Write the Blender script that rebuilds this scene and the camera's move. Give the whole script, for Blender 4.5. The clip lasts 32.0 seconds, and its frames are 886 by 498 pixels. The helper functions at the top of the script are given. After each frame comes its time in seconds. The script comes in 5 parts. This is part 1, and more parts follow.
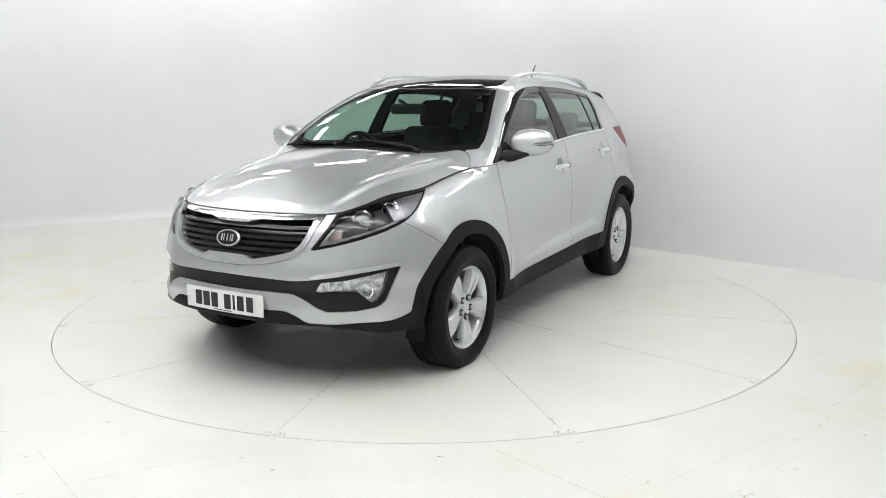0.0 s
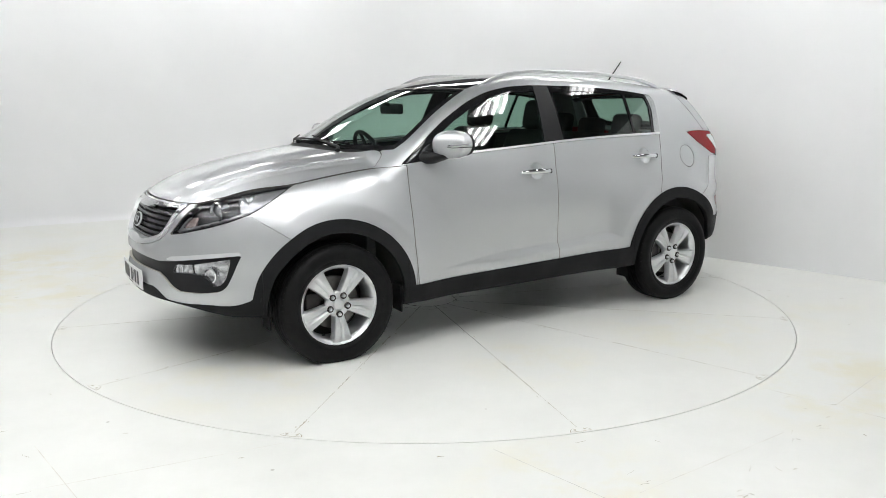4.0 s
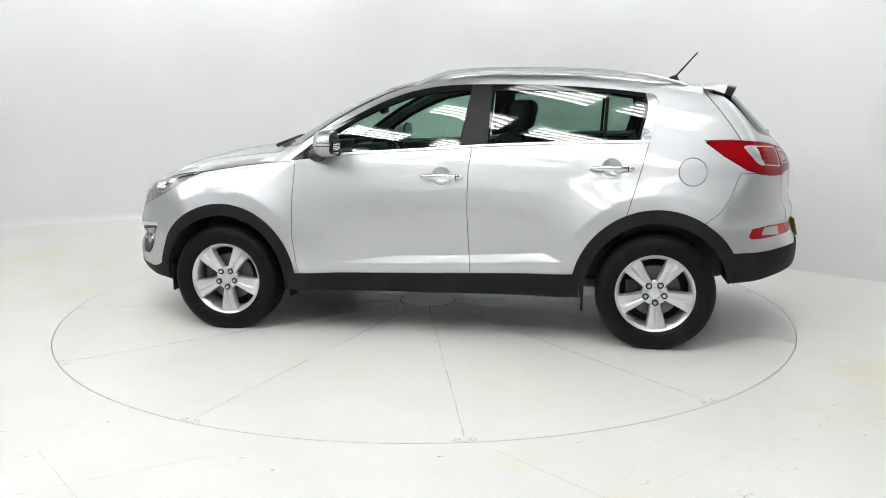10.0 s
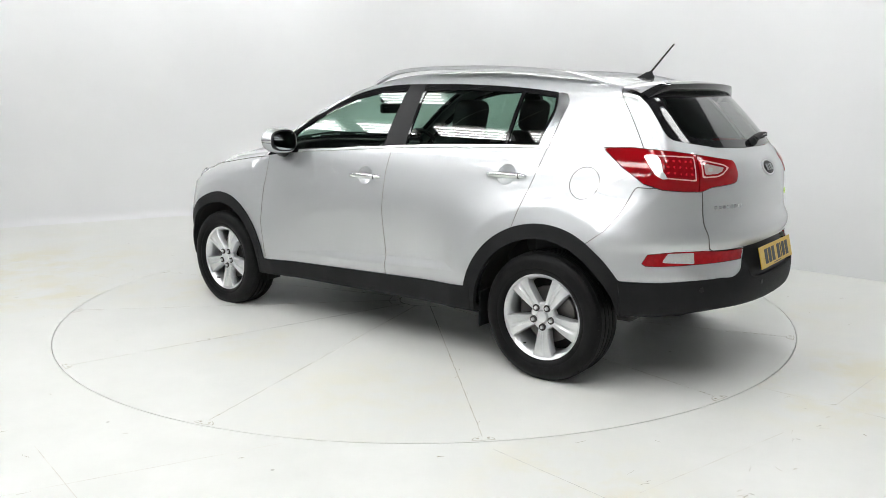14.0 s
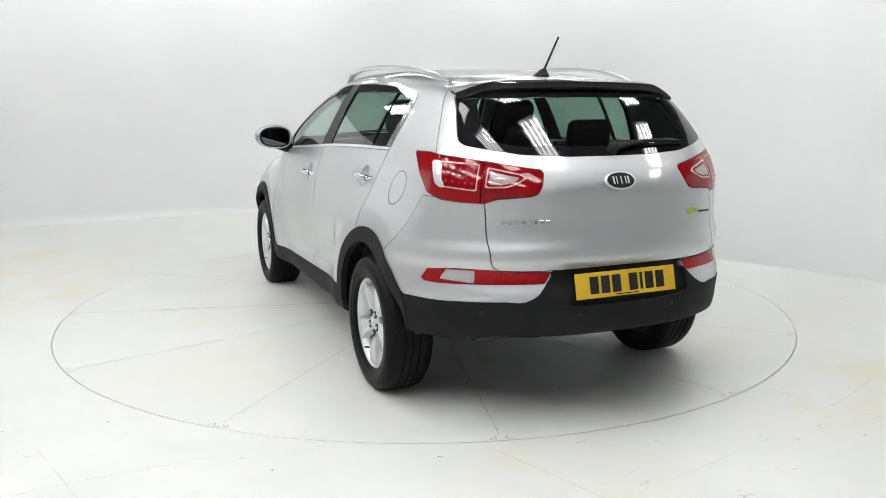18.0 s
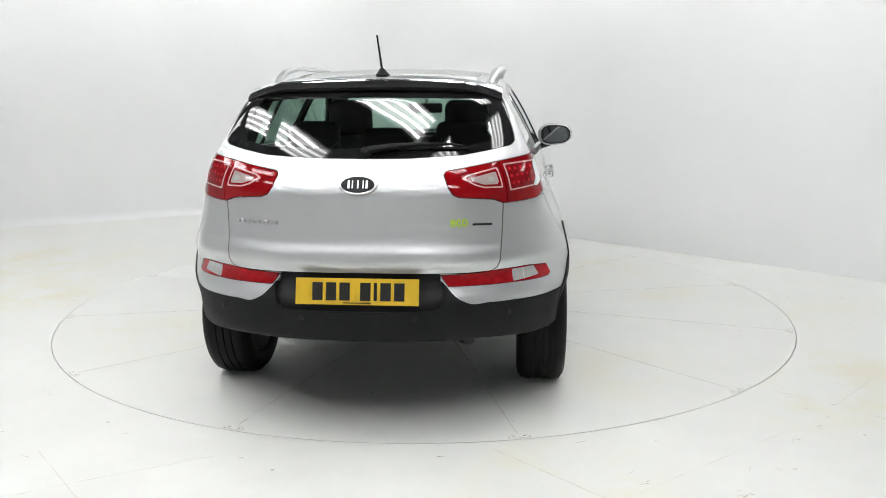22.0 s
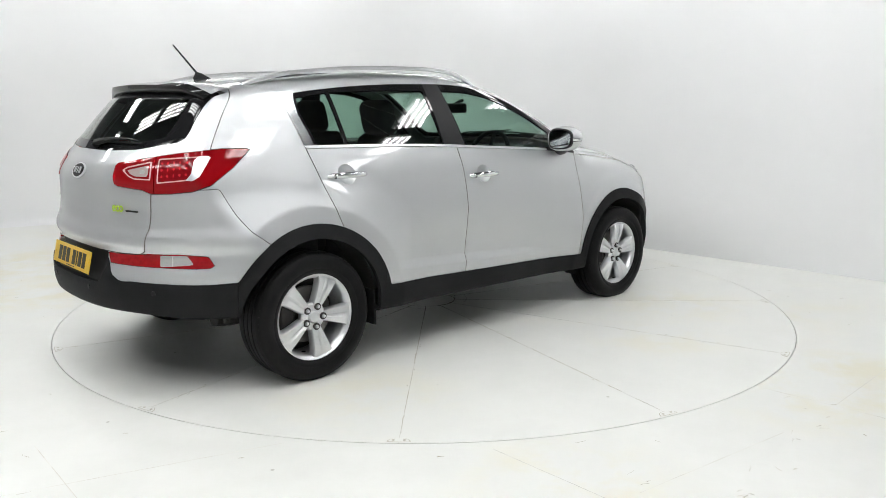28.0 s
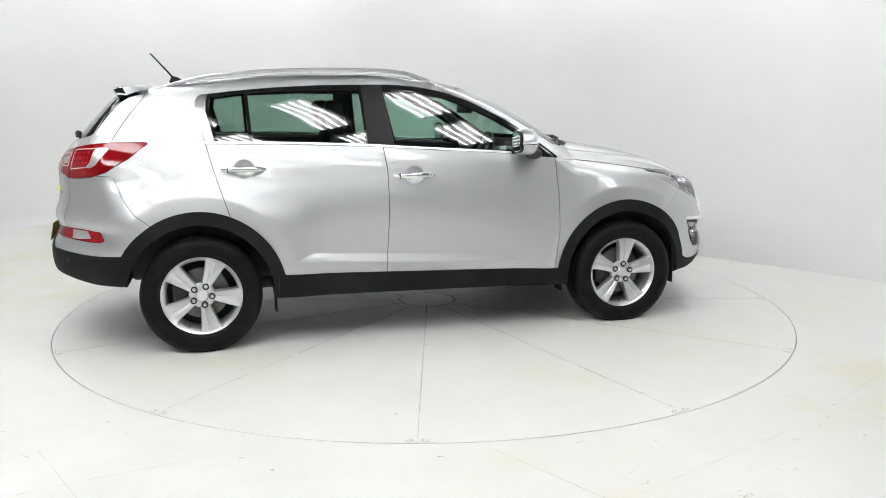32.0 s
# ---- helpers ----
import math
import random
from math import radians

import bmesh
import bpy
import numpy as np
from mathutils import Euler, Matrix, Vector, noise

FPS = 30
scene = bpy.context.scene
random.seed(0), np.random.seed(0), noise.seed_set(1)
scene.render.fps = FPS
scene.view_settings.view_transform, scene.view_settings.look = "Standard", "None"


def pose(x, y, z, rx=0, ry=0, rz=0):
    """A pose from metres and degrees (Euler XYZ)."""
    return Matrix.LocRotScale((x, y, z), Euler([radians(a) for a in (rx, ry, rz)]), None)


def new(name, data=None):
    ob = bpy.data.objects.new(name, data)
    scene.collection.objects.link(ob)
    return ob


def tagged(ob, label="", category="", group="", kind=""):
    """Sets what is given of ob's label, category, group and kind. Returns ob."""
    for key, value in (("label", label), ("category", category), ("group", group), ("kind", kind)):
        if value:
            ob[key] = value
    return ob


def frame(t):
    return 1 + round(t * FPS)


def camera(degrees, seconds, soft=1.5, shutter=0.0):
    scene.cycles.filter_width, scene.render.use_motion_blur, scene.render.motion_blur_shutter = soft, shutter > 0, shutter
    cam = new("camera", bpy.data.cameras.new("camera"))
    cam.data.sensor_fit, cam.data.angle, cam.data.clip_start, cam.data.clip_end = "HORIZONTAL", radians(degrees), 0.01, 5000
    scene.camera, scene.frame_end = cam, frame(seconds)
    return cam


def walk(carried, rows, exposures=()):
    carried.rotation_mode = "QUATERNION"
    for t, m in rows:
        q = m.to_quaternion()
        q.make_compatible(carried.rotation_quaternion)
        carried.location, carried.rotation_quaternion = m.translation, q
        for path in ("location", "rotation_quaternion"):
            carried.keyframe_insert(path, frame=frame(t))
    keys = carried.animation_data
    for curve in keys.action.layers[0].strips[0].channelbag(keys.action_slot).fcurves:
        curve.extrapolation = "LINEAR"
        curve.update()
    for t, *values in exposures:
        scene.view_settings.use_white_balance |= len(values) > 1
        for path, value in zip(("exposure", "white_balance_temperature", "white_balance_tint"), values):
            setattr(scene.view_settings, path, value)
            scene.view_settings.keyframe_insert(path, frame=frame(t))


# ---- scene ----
CAM = pose(0.0, -5.608, 1.430, 90 - 10.6725, 0, -1.186) @ pose(0, 0, 0, 0, 0, -0.144)
cam = camera(58.54, 32.0, 0.9)
walk(cam, [(0.0, CAM), (32.0, CAM)], [(0.0, 0.11), (32.0, 0.11)])

# ---------------------------------------------------------------- world and light
world = bpy.data.worlds.new("world")
scene.world = world
world.use_nodes = True
world.node_tree.nodes["Background"].inputs[0].default_value = (0.9, 0.95, 1.0, 1)
world.node_tree.nodes["Background"].inputs[1].default_value = 0.05
TUBE_GLOW = 12.6
R_TABLE = 2.4716


# ---------------------------------------------------------------- materials
def material(name, color, rough=0.5, metal=0.0, **more):
    m = bpy.data.materials.new(name)
    m.use_nodes = True
    b = m.node_tree.nodes["Principled BSDF"]
    b.inputs["Base Color"].default_value = (*color, 1)
    b.inputs["Roughness"].default_value = rough
    b.inputs["Metallic"].default_value = metal
    for k, v in more.items():
        b.inputs[k.replace("_", " ")].default_value = v
    return m


def ramp(nt, source, stops):
    r = nt.nodes.new("ShaderNodeValToRGB")
    e = r.color_ramp.elements
    while len(e) < len(stops):
        e.new(0.5)
    for q, (p, c) in zip(e, stops):
        q.position, q.color = p, (*c, 1) if len(c) == 3 else c
    nt.links.new(source, r.inputs[0])
    return r.outputs[0]


def coords(nt, scale=1.0, kind="Object"):
    c = nt.nodes.new("ShaderNodeTexCoord")
    mp = nt.nodes.new("ShaderNodeMapping")
    mp.inputs["Scale"].default_value = (scale,) * 3 if not isinstance(scale, tuple) else scale
    nt.links.new(c.outputs[kind], mp.inputs[0])
    return mp.outputs[0]


def noise_tex(nt, vec, scale, detail=4.0, rough=0.55):
    n = nt.nodes.new("ShaderNodeTexNoise")
    n.inputs["Scale"].default_value, n.inputs["Detail"].default_value, n.inputs["Roughness"].default_value = scale, detail, rough
    nt.links.new(vec, n.inputs["Vector"])
    return n.outputs["Fac"]


def bump(nt, height, strength, distance=0.002):
    b = nt.nodes.new("ShaderNodeBump")
    b.inputs["Strength"].default_value, b.inputs["Distance"].default_value = strength, distance
    nt.links.new(height, b.inputs["Height"])
    return b.outputs[0]


def varied(name, c1, c2, scale, rough=0.5, rvar=0.1, bumps=0.0, bscale=200.0, metal=0.0, **more):
    """A surface whose colour drifts between two shades, with grain in gloss and relief."""
    m = material(name, c1, rough, metal, **more)
    nt = m.node_tree
    b = nt.nodes["Principled BSDF"]
    v = coords(nt)
    n = noise_tex(nt, v, scale)
    nt.links.new(ramp(nt, n, [(0.3, c1), (0.7, c2)]), b.inputs["Base Color"])
    n2 = noise_tex(nt, v, bscale, 2.0)
    nt.links.new(ramp(nt, n2, [(0.2, (max(rough - rvar, 0),) * 3), (0.8, (rough + rvar,) * 3)]), b.inputs["Roughness"])
    if bumps:
        nt.links.new(bump(nt, n2, bumps), b.inputs["Normal"])
    return m


def floor_paint(name, spots=(), amount=1.0):
    """White floor paint, with yellowed patches, scuffs and dust specks."""
    m = material(name, (0.8, 0.8, 0.78), 0.4)
    nt = m.node_tree
    b = nt.nodes["Principled BSDF"]
    v = coords(nt)
    big = noise_tex(nt, v, 0.55, 5.0, 0.6)
    mid = noise_tex(nt, v, 2.3, 6.0, 0.65)
    fine = noise_tex(nt, v, 60.0, 3.0)
    base = ramp(nt, mid, [(0.35, (0.765, 0.772, 0.738)), (0.65, (0.815, 0.821, 0.79))])
    stain = ramp(nt, big, [(0.56, (0, 0, 0)), (0.72, (1, 1, 1))])
    mx = nt.nodes.new("ShaderNodeMix")
    mx.data_type, mx.blend_type = "RGBA", "MULTIPLY"
    k = nt.nodes.new("ShaderNodeMath")
    k.operation = "MULTIPLY"
    nt.links.new(stain, k.inputs[0])
    nt.links.new(ramp(nt, mid, [(0.4, (0.05,) * 3), (0.62, (0.45 * amount,) * 3)]), k.inputs[1])
    geo = nt.nodes.new("ShaderNodeTexCoord").outputs["Object"]
    total = k.outputs[0]
    for sx, sy, sr in spots:
        dist = nt.nodes.new("ShaderNodeVectorMath")
        dist.operation = "DISTANCE"
        dist.inputs[1].default_value = (sx, sy, 0)
        nt.links.new(geo, dist.inputs[0])
        fall = nt.nodes.new("ShaderNodeMapRange")
        fall.interpolation_type = "SMOOTHSTEP"
        fall.inputs["From Min"].default_value, fall.inputs["From Max"].default_value = sr, 0.15 * sr
        nt.links.new(dist.outputs["Value"], fall.inputs["Value"])
        patch = nt.nodes.new("ShaderNodeMath")
        patch.operation = "MULTIPLY"
        nt.links.new(fall.outputs[0], patch.inputs[0])
        nt.links.new(ramp(nt, mid, [(0.42, (0.0,) * 3), (0.60, (amount,) * 3)]), patch.inputs[1])
        both_ = nt.nodes.new("ShaderNodeMath")
        both_.operation = "MAXIMUM"
        nt.links.new(total, both_.inputs[0])
        nt.links.new(patch.outputs[0], both_.inputs[1])
        total = both_.outputs[0]
    nt.links.new(total, mx.inputs["Factor"])
    nt.links.new(base, mx.inputs[6])
    mx.inputs[7].default_value = (0.945, 0.91, 0.79, 1)
    vo = nt.nodes.new("ShaderNodeTexVoronoi")
    vo.inputs["Scale"].default_value = 3.2
    nt.links.new(v, vo.inputs["Vector"])
    speck = ramp(nt, vo.outputs["Distance"], [(0.018, (0.45, 0.42, 0.38)), (0.03, (1, 1, 1))])
    m2 = nt.nodes.new("ShaderNodeMix")
    m2.data_type, m2.blend_type = "RGBA", "MULTIPLY"
    m2.inputs["Factor"].default_value = 0.6
    nt.links.new(mx.outputs[2], m2.inputs[6])
    nt.links.new(speck, m2.inputs[7])
    nt.links.new(m2.outputs[2], b.inputs["Base Color"])
    nt.links.new(ramp(nt, mid, [(0.3, (0.30,) * 3), (0.7, (0.5,) * 3)]), b.inputs["Roughness"])
    nt.links.new(bump(nt, fine, 0.08), b.inputs["Normal"])
    return m


FLOOR = floor_paint("white_floor_paint", [(-3.5, 1.3, 1.5), (-2.9, 0.2, 0.9), (1.95, -1.95, 0.75), (0.55, -2.85, 0.6), (2.3, -1.6, 0.5)])
DISC = floor_paint("white_turntable_paint", [(-1.0, 1.6, 0.9), (1.2, -1.3, 0.8), (-1.5, -1.2, 0.7), (1.7, 0.9, 0.8), (0.2, 1.5, 0.6), (0.4, -1.7, 0.6)], 0.6)
WALL = varied("white_wall_paint", (0.84, 0.845, 0.85), (0.88, 0.885, 0.89), 0.8, 0.55, 0.08, 0.04, 90.0)
CEIL = varied("dark_grey_roof_sheet", (0.07, 0.072, 0.075), (0.10, 0.10, 0.105), 1.2, 0.7, 0.05)
BACKWALL = varied("grey_closing_wall", (0.45, 0.45, 0.455), (0.51, 0.51, 0.515), 0.9, 0.6, 0.08, 0.04, 80.0)
FILLER = varied("worn_joint_filler", (0.33, 0.31, 0.27), (0.84, 0.84, 0.80), 6.0, 0.6, 0.1)
SOFT = varied("pale_joint_filler", (0.60, 0.57, 0.51), (0.84, 0.84, 0.80), 5.0, 0.6, 0.1)
GRIME = varied("grimy_worn_paint", (0.36, 0.335, 0.27), (0.66, 0.63, 0.55), 14.0, 0.7, 0.1)
DARK_CRACK = varied("dirty_broken_paint", (0.03, 0.03, 0.028), (0.22, 0.21, 0.18), 9.0, 0.8, 0.1)
# dirt in the turntable pit; on panel rims, painted shade of the gaps
DARK = varied("pit_dust_rim_shade", (0.03, 0.03, 0.03), (0.50, 0.48, 0.43), 0.7, 0.8, 0.1)


def glow(name, color, strength):
    m = material(name, (0.8, 0.8, 0.8), 0.4)
    b = m.node_tree.nodes["Principled BSDF"]
    b.inputs["Emission Color"].default_value = (*color, 1)
    b.inputs["Emission Strength"].default_value = strength
    return m


TUBE = glow("lit_tube", (0.975, 0.985, 0.985), TUBE_GLOW)
WHITE_METAL = varied("white_enamel", (0.75, 0.75, 0.75), (0.8, 0.8, 0.8), 3.0, 0.35, 0.05)


# ---------------------------------------------------------------- mesh helpers
def part(name, bm, mat, parent=None, label="", smooth=None):
    """Link a bmesh as one mesh object; smooth: degrees up to which edges are shaded round."""
    me = bpy.data.meshes.new(name)
    bm.normal_update()
    bm.to_mesh(me)
    bm.free()
    me.materials.append(mat)
    if smooth is not None:
        me.polygons.foreach_set("use_smooth", [True] * len(me.polygons))
        me.set_sharp_from_angle(angle=radians(smooth))
    ob = new(name, me)
    ob.parent = parent
    if label:
        tagged(ob, label)
    return ob


def thing(name, label, category, group="", kind=""):
    return tagged(new(name), label, category, group, kind)


def box(bm, x0, x1, y0, y1, z0, z1, bev=0.0, seg=2, m=None):
    r = bmesh.ops.create_cube(bm, size=1.0)
    vs = r["verts"]
    bmesh.ops.transform(bm, matrix=Matrix.Translation(((x0 + x1) / 2, (y0 + y1) / 2, (z0 + z1) / 2)) @ Matrix.Diagonal((x1 - x0, y1 - y0, z1 - z0, 1)), verts=vs)
    if bev:
        es = list({e for v in vs for e in v.link_edges})
        out = bmesh.ops.bevel(bm, geom=es, offset=bev, segments=seg, profile=0.5, affect="EDGES")
        vs = list({v for f in out["faces"] for v in f.verts} | {v for v in vs if v.is_valid})
    if m is not None:
        bmesh.ops.transform(bm, matrix=m, verts=[v for v in vs if v.is_valid])
    return bm


def lathe(bm, prof, axis="y", seg=48, centre=(0, 0, 0), closed=False, a0=0.0, a1=2 * math.pi):
    """Turn a profile of (radius, height) about an axis through centre."""
    full = abs(a1 - a0 - 2 * math.pi) < 1e-6
    n = seg if full else seg + 1
    rings = []
    for r, h in prof:
        ring = []
        for i in range(n):
            a = a0 + (a1 - a0) * i / seg
            c, s = r * math.cos(a), r * math.sin(a)
            p = {"y": (c, h, s), "x": (h, c, s), "z": (c, s, h)}[axis]
            ring.append(bm.verts.new(Vector(p) + Vector(centre)))
        rings.append(ring)
    pairs = list(zip(rings, rings[1:])) + ([(rings[-1], rings[0])] if closed else [])
    for p, q in pairs:
        for i in range(n if full else n - 1):
            j = (i + 1) % n
            try:
                bm.faces.new((p[i], p[j], q[j], q[i]))
            except ValueError:
                pass
    return bm


def tube(bm, pts, r, seg=10, flat=1.0, cap=True, radii=None):
    """A rod of round (or flattened) section along points."""
    pts = [Vector(p) for p in pts]
    rings = []
    for i, p in enumerate(pts):
        d = (pts[min(i + 1, len(pts) - 1)] - pts[max(i - 1, 0)]).normalized()
        up = Vector((0, 0, 1)) if abs(d.z) < 0.9 else Vector((1, 0, 0))
        s = d.cross(up).normalized()
        u = s.cross(d).normalized()
        rr = radii[i] if radii else r
        rings.append([bm.verts.new(p + s * rr * math.cos(a) + u * rr * flat * math.sin(a)) for a in [2 * math.pi * k / seg for k in range(seg)]])
    for a, b in zip(rings, rings[1:]):
        for k in range(seg):
            bm.faces.new((a[k], a[(k + 1) % seg], b[(k + 1) % seg], b[k]))
    if cap:
        bm.faces.new(rings[0][::-1])
        bm.faces.new(rings[-1])
    return bm


# ---------------------------------------------------------------- the studio
H_ROOM = 4.4
H_WALL = 2.85


def wall_line():
    """The plan of the white backdrop: straight, a wide round corner, straight."""
    a, b = Vector((-7.2, 2.38)), Vector((-1.30, 5.38))
    c = Vector((5.6, -1.53))
    u, v = (a - b).normalized(), (c - b).normalized()
    t = 2.3
    half = math.acos(max(-1, min(1, u.dot(v)))) / 2
    r = t * math.tan(half)
    ctr = b + (u + v).normalized() * (t / math.cos(half))
    p, q = b + u * t, b + v * t
    dp, dq = p - ctr, q - ctr
    a0, a1 = math.atan2(dp.y, dp.x), math.atan2(dq.y, dq.x)
    if a1 > a0:
        a1 -= 2 * math.pi
    arc = [ctr + r * Vector((math.cos(a0 + (a1 - a0) * k / 40), math.sin(a0 + (a1 - a0) * k / 40))) for k in range(41)]
    return [a] + arc + [c]


def studio():
    line = wall_line()
    ring = line + [Vector((5.6, -5.2)), Vector((3.2, -7.6)), Vector((-4.2, -7.6)), Vector((-7.2, -5.0))]
    # backdrop wall with thickness; a small cove runs out along its straight end
    bm = bmesh.new()
    cove = 0.10
    k = len(line)
    rows = []
    for i, p in enumerate(line):
        d = (line[min(i + 1, k - 1)] - line[max(i - 1, 0)]).normalized()
        n = Vector((d.y, -d.x))
        w = cove * max(0.0, min(1.0, (20 - i) / 14.0))
        sec = [(w * (1 - math.sin(a)), w * (1 - math.cos(a))) for a in [math.pi / 2 * j / 6 for j in range(7)]] if w > 0.004 else [(0, 0.0005 * j) for j in range(7)]
        sec = [(o + 0.0, z) for o, z in sec] + [(0, H_WALL), (-0.15, H_WALL), (-0.15, -0.05)]
        rows.append([bm.verts.new((p.x + n.x * o, p.y + n.y * o, z)) for o, z in sec])
    for a, b in zip(rows, rows[1:]):
        for j in range(len(a) - 1):
            bm.faces.new((a[j], b[j], b[j + 1], a[j + 1]))
    tagged(part("wall_north", bm, WALL, None, "", 40), "white painted studio backdrop wall with a wide round corner", "wall", kind="structure")
    # unseen walls added to close the room and tone reflections; the dark hall above
    rest = [line[-1], Vector((5.6, -5.2)), Vector((3.2, -7.6)), Vector((-4.2, -7.6)), Vector((-7.2, -5.0)), line[0]]
    for nm, p, q in zip(("wall_east", "wall_southeast", "wall_south", "wall_southwest", "wall_west"), rest, rest[1:]):
        bm = bmesh.new()
        d = q - p
        n = Vector((d.y, -d.x)).normalized() * -0.15
        pts = [p, q, q + n, p + n]
        lo, hi = [bm.verts.new((v.x, v.y, -0.05)) for v in pts], [bm.verts.new((v.x, v.y, H_WALL)) for v in pts]
        bm.faces.new(lo)
        bm.faces.new(hi)
        for i in range(4):
            bm.faces.new((lo[i], lo[(i + 1) % 4], hi[(i + 1) % 4], hi[i]))
        bmesh.ops.recalc_face_normals(bm, faces=bm.faces)
        tagged(part(nm, bm, BACKWALL), "plain grey wall added out of view to close the room", "wall", kind="structure")
    bm = bmesh.new()
    around = line + rest[1:-1]
    lo = [bm.verts.new((v.x * 1.03, v.y * 1.03, H_WALL - 0.3)) for v in around]
    hi = [bm.verts.new((v.x * 1.03, v.y * 1.03, H_ROOM + 0.01)) for v in around]
    for i in range(len(around)):
        j = (i + 1) % len(around)
        bm.faces.new((lo[i], lo[j], hi[j], hi[i]))
    tagged(part("wall_upper", bm, CEIL), "dark sheet wall of the hall above the backdrop", "wall", kind="structure")
    bm = bmesh.new()
    box(bm, -7.8, 6.2, -8.2, 6.0, H_ROOM + 0.002, H_ROOM + 0.15)
    tagged(part("ceiling", bm, CEIL), "dark grey sheet roof above the lamps", "ceiling", kind="structure")
    # floor round the turntable
    bm = bmesh.new()
    N = 160
    hole = [bm.verts.new((R_TABLE * math.cos(2 * math.pi * i / N), R_TABLE * math.sin(2 * math.pi * i / N), 0)) for i in range(N)]
    low = [bm.verts.new((v.co.x, v.co.y, -0.05)) for v in hole]
    far = []
    for i in range(N):
        a = 2 * math.pi * i / N
        d = Vector((math.cos(a), math.sin(a)))
        best = 30.0
        for p, q in zip(ring, ring[1:] + ring[:1]):
            e = q - p
            den = d.x * e.y - d.y * e.x
            if abs(den) < 1e-9:
                continue
            t = (p.x * e.y - p.y * e.x) / den
            s = (p.x * d.y - p.y * d.x) / den
            if t > 0 and -1e-6 <= s <= 1 + 1e-6:
                best = min(best, t)
        far.append(bm.verts.new((d.x * (best + 0.06), d.y * (best + 0.06), 0)))
    for i in range(N):
        j = (i + 1) % N
        bm.faces.new((hole[i], far[i], far[j], hole[j]))
        bm.faces.new((low[i], hole[i], hole[j], low[j]))
    tagged(part("floor", bm, FLOOR), "white painted studio floor with yellowed stains", "floor", kind="structure")
    bm = bmesh.new()
    lathe(bm, [(0.0, -0.05), (R_TABLE + 0.2, -0.05)], "z", 64)
    tagged(part("pit", bm, DARK), "dark pit below the turntable", "floor", kind="structure")


def lamp(x, y, turn, n=4, length=0.86, z=3.3):
    f = thing("ceiling_light", "white fluorescent light with four bright tubes hung below the roof", "light", "ceiling lights")
    bm = bmesh.new()
    box(bm, -length / 2 - 0.04, length / 2 + 0.04, -0.049 * n, 0.049 * n, 0.03, 0.08, 0.01, 1)
    part("housing", bm, WHITE_METAL, f)
    for i in range(n):
        yy = (i - (n - 1) / 2) * 0.092
        bm = bmesh.new()
        tube(bm, [(-length / 2, yy, 0.006), (length / 2, yy, 0.006)], 0.019, 10, 0.9)
        part("tube", bm, TUBE, f, "", 40)
    for sx in (-0.35, 0.35):
        bm = bmesh.new()
        tube(bm, [(sx, 0, 0.08), (sx, 0, H_ROOM - z)], 0.006, 6)
        part("hanger", bm, WHITE_METAL, f)
    f.matrix_basis = pose(x, y, z, 0, 0, turn)
    return f


def cracked_strip(bm, pts, width, seed):
    """A thin ragged strip along points, a hair above the floor."""
    rows = []
    for i, (x, y) in enumerate(pts):
        q, p = pts[min(i + 1, len(pts) - 1)], pts[max(i - 1, 0)]
        d = Vector((q[0] - p[0], q[1] - p[1])).normalized()
        w = width * (0.35 + 0.9 * abs(noise.noise(Vector((i * 0.37 + seed, seed, 1.5)))) + 0.5 * (math.sin(i * 1.9 + seed) > 0.75)) * (1 - 0.75 * (i / len(pts)) ** 2)
        o = 0.0035 * noise.noise(Vector((i * 0.5, seed, 7.0)))
        rows.append([bm.verts.new((x - d.y * (o + a * w / 2), y + d.x * (o + a * w / 2), z)) for a, z in ((-1, 0.0007), (0, 0.0011), (1, 0.0007))])
    for p, q in zip(rows, rows[1:]):
        bm.faces.new((p[0], q[0], q[1], p[1]))
        bm.faces.new((p[1], q[1], q[2], p[2]))


